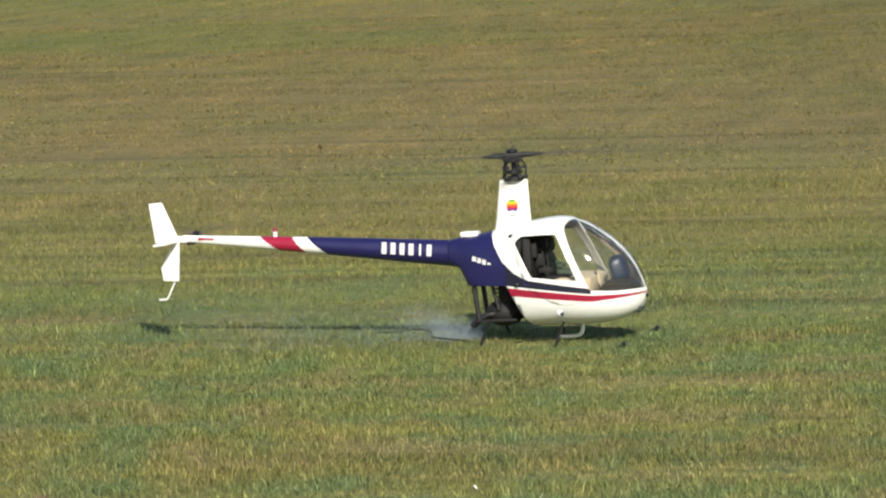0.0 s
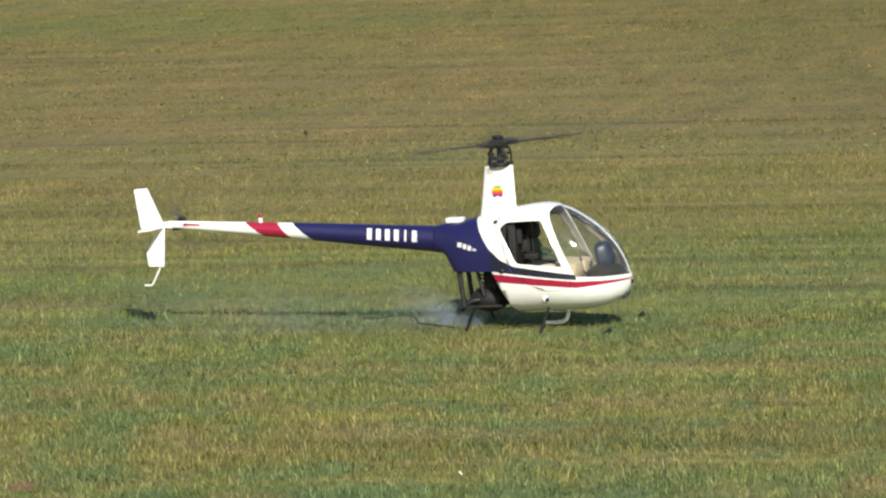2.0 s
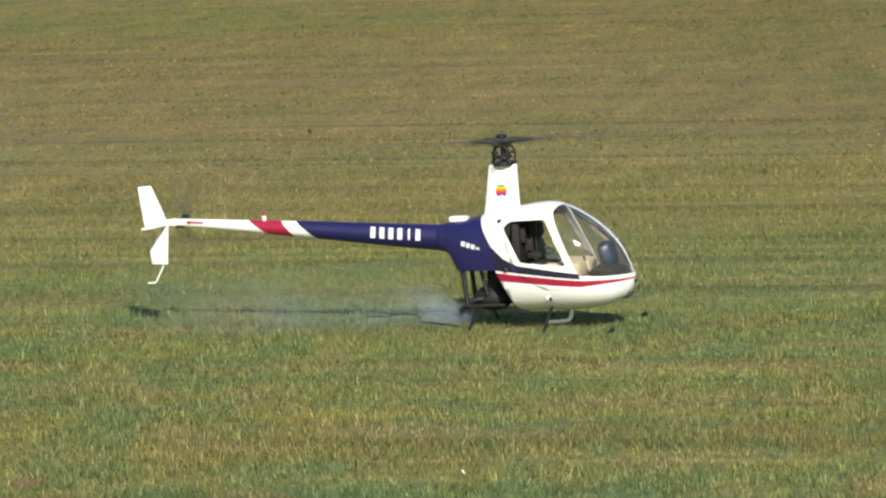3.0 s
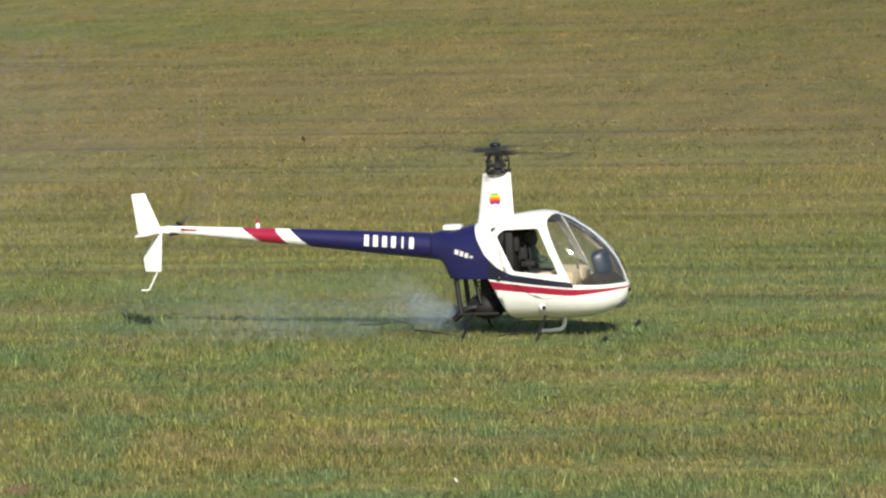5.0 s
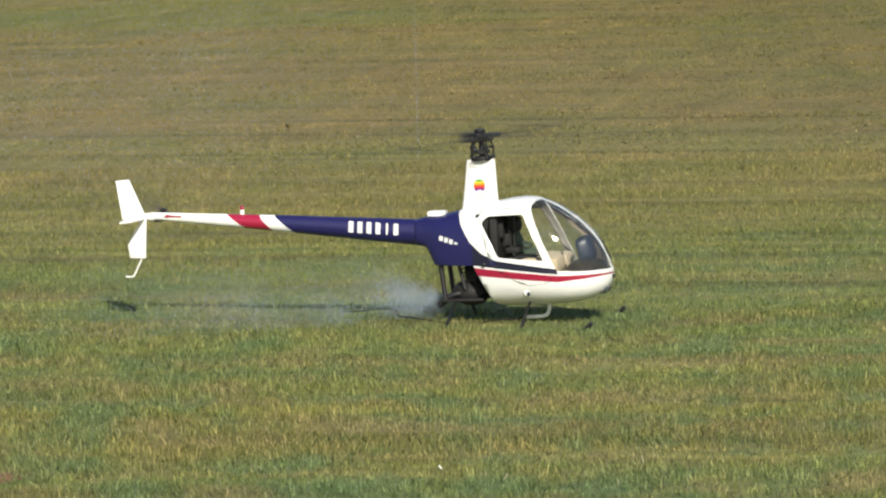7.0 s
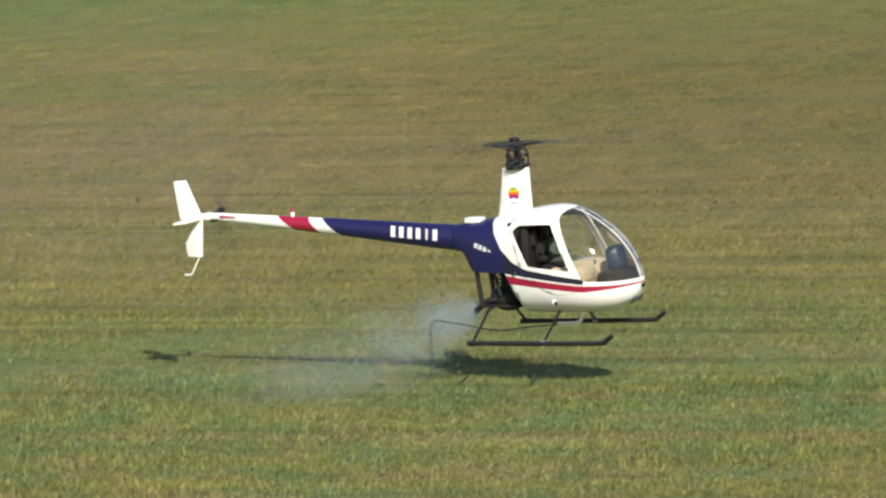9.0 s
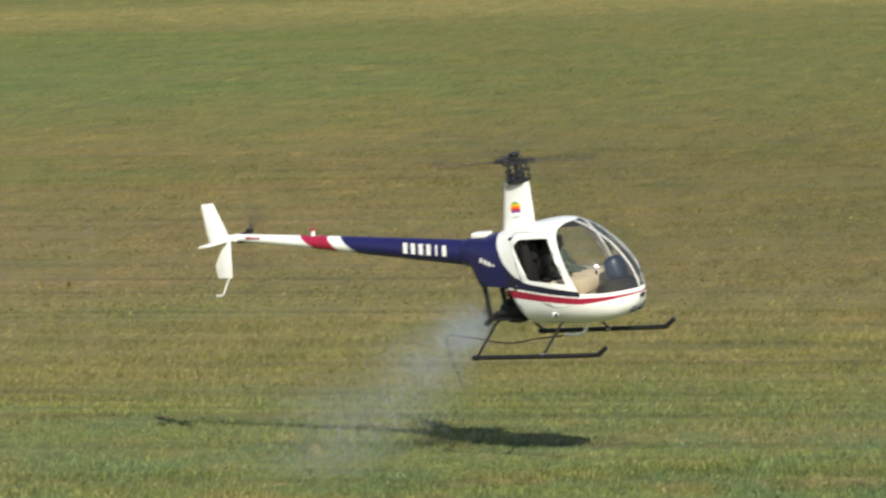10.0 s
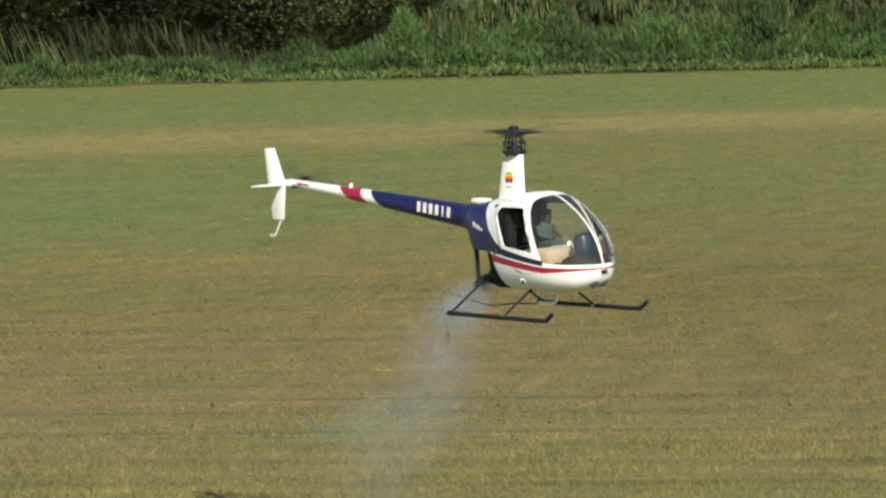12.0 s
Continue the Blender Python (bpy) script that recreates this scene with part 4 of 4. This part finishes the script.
        lamp = part("landing_lamp", bm, WHITE, root, "white landing lamp housing")
        bm = bmesh.new()
        ball(bm, (0.3, y, 0.0908), (0.0135, 0.0152, 0.0128), 16)
        part("lens", bm, LAMP, lamp, "dark lamp lens")
        bm = bmesh.new()
        tilt = Matrix.Translation((0.3035, y, 0.0885)) @ Matrix.Rotation(radians(32), 4, "Y")
        tube(bm, [tilt @ Vector((0, 0.0158 * math.cos(a), 0.0135 * math.sin(a))) for a in (k * math.tau / 24 for k in range(25))], 0.0019, 8)
        part("lamp_rim", bm, STEEL, lamp, "bright metal lamp rim")
    bm = bmesh.new()
    box(bm, (0.318, 0, 0.1212), (0.018, 0.022, 0.011), 0.003)
    part("pitot_tube", bm, BLACK, root, "black pitot socket")
    bm = bmesh.new()
    ball(bm, (0.125, -skin_y(0.125, 0.093) - 0.001, 0.093), (0.009, 0.007, 0.009), 16)
    plug = part("filler_plug", bm, WHITE, root, "white filler boss with a dark plug")
    bm = bmesh.new()
    ball(bm, (0.13, -skin_y(0.13, 0.093) - 0.006, 0.092), (0.005, 0.0045, 0.006), 12)
    part("plug", bm, PANEL, plug, "dark plug")
    bm = bmesh.new()
    ball(bm, (0.014, -skin_y(0.014, 0.166) - 0.002, 0.166), (0.0065, 0.004, 0.0065), 12)
    part("switch", bm, BLACK, root, "black round switch on the stripe")
    bm = bmesh.new()
    tube(bm, curve_points([(0.157, -0.01, 0.062), (0.156, -0.01, 0.042), (0.148, -0.01, 0.028), (0.125, -0.01, 0.024), (0.09, -0.01, 0.024)]), 0.005, 10)
    part("drain_hose", bm, HOSE, root, "translucent white drain hose under the belly")
    bm = bmesh.new()
    tube(bm, curve_points([(0.09, -0.02, 0.022), (0.023, -0.04, 0.02), (-0.059, -0.05, 0.012), (-0.157, -0.05, 0.028), (-0.227, -0.05, 0.038)]), 0.0019, 6)
    part("aerial_wire", bm, BLACK, root, "thin black aerial wire")
    bm = bmesh.new()
    tube(bm, curve_points([(0, 0, 0), (-0.012, 0, -0.006), (-0.016, 0, -0.03), (-0.01, 0, -0.07), (-0.002, 0, -0.1), (0.002, 0, -0.145)]), 0.0014, 6)
    part("aerial_end", bm, BLACK, root, "loose end of the aerial wire")
    # rotor head
    bm = bmesh.new()
    tube(bm, [(0, -0.003, 0.42), (0, 0, 0.48)], 0.0065, 12)
    tube(bm, [(0, -0.003, 0.422), (0, -0.003, 0.434)], 0.027, 20)
    tube(bm, [(0, -0.003, 0.44), (0, -0.003, 0.449)], 0.022, 20)
    for k in range(5):
        a = k * math.tau / 5 + 0.4
        c, q = math.cos(a), math.sin(a)
        ball(bm, (c * 0.029, q * 0.029, 0.432), (0.006, 0.006, 0.006), 8)
        tube(bm, [(c * 0.029, q * 0.029, 0.43), (c * 0.03, q * 0.03, 0.456), (c * 0.022, q * 0.022, 0.472)], 0.0027, 6)
        box(bm, (c * 0.026, q * 0.026, 0.4555), (0.012, 0.012, 0.006), 0.001)
    part("swashplate", bm, BLACK, root, "black swashplate, push rods and mast shaft")
    bm = bmesh.new()
    tube(bm, [(0, 0, -0.014), (0, 0, 0.014)], 0.011, 16)
    ball(bm, (0, 0, 0.013), (0.015, 0.015, 0.006), 18)
    box(bm, (0, 0, 0.001), (0.04, 0.026, 0.014), 0.003)
    box(bm, (0, 0, -0.012), (0.022, 0.062, 0.006), 0.002)
    for k in (1, -1):
        box(bm, (k * 0.016, 0, -0.008), (0.006, 0.04, 0.012), 0.001)
        tube(bm, [(k * 0.012, k * 0.03, -0.012), (k * 0.034, k * 0.022, 0.004)], 0.0026, 6)
    rotor = part("main_rotor", bm, BLACK, root, "black main rotor hub")
    for k in (1, -1):
        bm = bmesh.new()
        tube(bm, [(k * 0.02, 0, 0.002), (k * 0.045, 0, 0.002), (k * 0.085, 0, 0.002)], [0.0075, 0.006, 0.003], 12)
        box(bm, (k * 0.052, 0, 0.002), (0.022, 0.011, 0.007), 0.002)
        box(bm, (k * 0.04, k * 0.016, -0.001), (0.012, 0.026, 0.006), 0.001)
        part("blade_grip", bm, BLACK, rotor, "black blade grip")
        bm = bmesh.new()
        box(bm, (k * 0.425, -0.004 * k, 0.002), (0.69, 0.026, 0.003), 0.001)
        part("rotor_blade", bm, BLADE, rotor, "dark slender rotor blade")
        bm = bmesh.new()
        tube(bm, [(0, 0, -0.004), (0, k * 0.18, k * 0.014 - 0.004)], 0.0022, 8)
        box(bm, (0, k * 0.195, k * 0.015 - 0.004), (0.024, 0.045, 0.006), 0.002)
        box(bm, (0, k * 0.04, k * 0.004 - 0.004), (0.012, 0.03, 0.012), 0.002)
        part("flybar", bm, BLACK, rotor, "black flybar arm with a paddle")
    bm = bmesh.new()
    tube(bm, [(0, -0.008, 0), (0, 0.008, 0)], 0.008, 12)
    tail = part("tail_rotor", bm, BLACK, root, "black tail rotor hub")
    for k in (1, -1):
        bm = bmesh.new()
        box(bm, (k * 0.058, 0, 0), (0.1, 0.003, 0.012), 0.001)
        part("tail_blade", bm, BLADE, tail, "dark tail rotor blade")
    return root


def droplets(label, pts, grain, rng):
    """A cloud of fine soot and oil droplets, each a small grain."""
    c, count = np.array(pts), len(pts)
    a = grain * rng.uniform(0.6, 1.3, (count, 1, 1))
    q = rng.normal(0, 1, (count, 4, 3))
    q /= np.linalg.norm(q, axis=2, keepdims=True)
    v = (c[:, None, :] + q * a * 0.75).reshape(-1, 3)
    i = 4 * np.arange(count)[:, None]
    f = np.concatenate([i + [0, 1, 2], i + [0, 3, 1], i + [1, 3, 2], i + [0, 2, 3]])
    ob = raw_mesh("smoke_puff", v.tolist(), f.tolist(), SMOKE)
    return tagged(ob, label, "smoke", "exhaust smoke")


def smoke_plume(label, length, r0, r1, count, seed):
    """Exhaust blown back along -x from the pipe: narrow and thick at first, then wide, thin and curling."""
    rng = np.random.default_rng(seed)
    pts = []
    while len(pts) < count:
        u = rng.random() ** 1.25
        r = r0 + (r1 - r0) * u ** 0.8
        p = Vector((-length * (u + 0.05 * rng.normal()), r * rng.normal() * 0.8, r * rng.normal() * 0.55))
        curl = noise.noise(p * (0.55 / r1) + Vector((seed, 0, 0))) + 0.6 * noise.noise(p * (1.5 / r1) + Vector((0, seed, 0)))
        if curl > rng.uniform(-0.6, 0.35) * min(1.0, 0.25 + 2 * u) and rng.random() < 1.0 - 0.85 * u:
            pts.append(p + Vector((0, 0, 0.25 * r * noise.noise(p * (0.8 / r1)))))
    return droplets(label, pts, 0.00085, rng)


def smoke_haze(label, size, count, seed):
    """Old smoke stirred into a wide, even haze."""
    rng = np.random.default_rng(seed)
    pts = []
    while len(pts) < count:
        p = np.clip(rng.normal(0, 0.5, 3), -1.1, 1.1)
        if noise.noise(Vector(p) * 1.6 + Vector((seed, 0, 0))) > rng.uniform(-0.9, 0.5):
            pts.append(p * size)
    return droplets(label, pts, 0.0014, rng)


# seconds, x, y, z, tilt, turn
JET = [(0, 0.07, 12.82, 0.015, -2, 0), (0.5, 0.1, 12.82, 0.005, -2, 0), (1, 0.12, 12.82, 0.0, 0, 0), (1.5, 0.12, 12.82, -0.005, 0, 0), (2, 0.11, 12.82, 0.005, 4, 0), (2.5, 0.1, 12.82, 0.02, 8, 0), (3, 0.08, 12.82, 0.02, 4, 0), (4.8, 0.05, 12.82, 0.045, 6, 0), (5.2, 0.07, 12.82, 0.05, 12, 0), (5.5, 0.05, 12.82, 0.05, 6, 0), (5.7, 0.05, 12.82, 0.055, 14, 0), (6, 0.02, 12.8, 0.045, -4, 8), (6.2, 0.05, 12.82, 0.05, 8, 0), (6.5, 0.05, 12.82, 0.05, 10, 0), (6.9, 0.05, 12.82, 0.05, 4, 0), (8.3, 0.3, 12.9, 0.15, -8, 10), (8.5, 0.38, 12.93, 0.16, -12, 15), (9, 0.54, 12.98, 0.185, -26, 20), (9.5, 0.65, 12.98, 0.31, -34, 20), (10, 0.76, 13.15, 0.36, -38, 20), (10.5, 0.7, 13.23, 0.385, -38, 25), (11, 0.63, 13.42, 0.5, -42, 25), (11.5, 0.46, 13.66, 0.61, -50, 30), (12, 0.41, 13.94, 0.73, -52, 25)]
TRAIL = [(0, 0.06, 12.85, -0.06, -1, 0), (1, 0.1, 12.85, -0.1, 0, 0), (2, 0.1, 12.85, -0.08, 3, 0), (3, 0.06, 12.85, -0.04, 5, 0), (4.8, 0.05, 12.85, -0.03, 3, 0), (5.5, 0.02, 12.82, 0.02, 2, 6), (6, 0.0, 12.78, 0.04, -2, 24), (6.5, -0.02, 12.82, 0.01, 0, 14), (6.9, 0.0, 12.85, 0.01, 0, 10), (8.3, 0.24, 12.88, 0.09, -4, 15), (8.5, 0.32, 12.93, 0.11, -7, 20), (9, 0.5, 12.98, 0.165, -15, 32), (9.5, 0.62, 13.0, 0.28, -21, 36), (10, 0.73, 13.15, 0.34, -27, 36), (10.5, 0.68, 13.23, 0.36, -28, 38), (11, 0.6, 13.42, 0.46, -27, 38), (11.5, 0.44, 13.66, 0.56, -33, 42), (12, 0.38, 13.94, 0.68, -44, 46)]
HAZE = [(0, -2.3, 14.2, 0.4, 0, 0), (3, -2.0, 14.2, 0.45, 0, 0), (5, -1.45, 14.2, 0.5, 0, 0), (6.5, -0.95, 14.2, 0.55, 0, 0), (8.3, -0.5, 14.2, 0.6, 0, 0), (9, -0.42, 14.2, 0.6, 0, 0), (9.5, -0.65, 14.3, 0.55, 0, 0), (10.2, -1.3, 14.4, 0.5, 0, 0), (12, -2.6, 14.6, 0.5, 0, 0)]


# ---- the motion ----
def motions():
    flight = [(t, pose(x, y, z, roll, pitch, yaw)) for t, x, y, z, yaw, pitch, roll in [(0, *REST), (6.9, *REST), *FLIGHT]]
    walk(heli, flight)
    walk(bpy.data.objects["pilot_doll"], flight)
    parts = {o.name: o for o in heli.children}
    steps = range(361)
    walk(parts["main_rotor"], [(k / 30, pose(-0.003, 0, 0.484, 0, 0, -86 * k + 20)) for k in steps])
    walk(parts["tail_rotor"], [(k / 30, pose(-0.865, 0.042, 0.318, 0, 85 * k, 0)) for k in steps])
    walk(parts["aerial_end"], [(t, pose(-0.227, -0.05, 0.038, 0, tilt, 0)) for t, tilt in [(0, 98), (6.9, 98), (8.3, 70), (8.5, 62), (9, 12), (9.5, 0), (10, -6), (10.5, 4), (11, -4), (11.5, 2), (12, -3)]])
    for puff, rows in zip(puffs, (JET, TRAIL, HAZE)):
        walk(puff, [(t, pose(x, y, z, 0, tilt, turn)) for t, x, y, z, tilt, turn in rows])


build_ground()
build_grass()
build_hedge()
build_bits()
heli = helicopter()
puffs = [smoke_plume("dense bluish-white exhaust smoke behind the engine", 0.27, 0.018, 0.09, 30000, 3),
         smoke_plume("thinning trail of exhaust smoke drifting over the grass", 0.85, 0.045, 0.19, 90000, 5),
         smoke_haze("faint wide haze of old exhaust smoke over the field", (0.75, 0.45, 0.42), 42000, 8)]
motions()
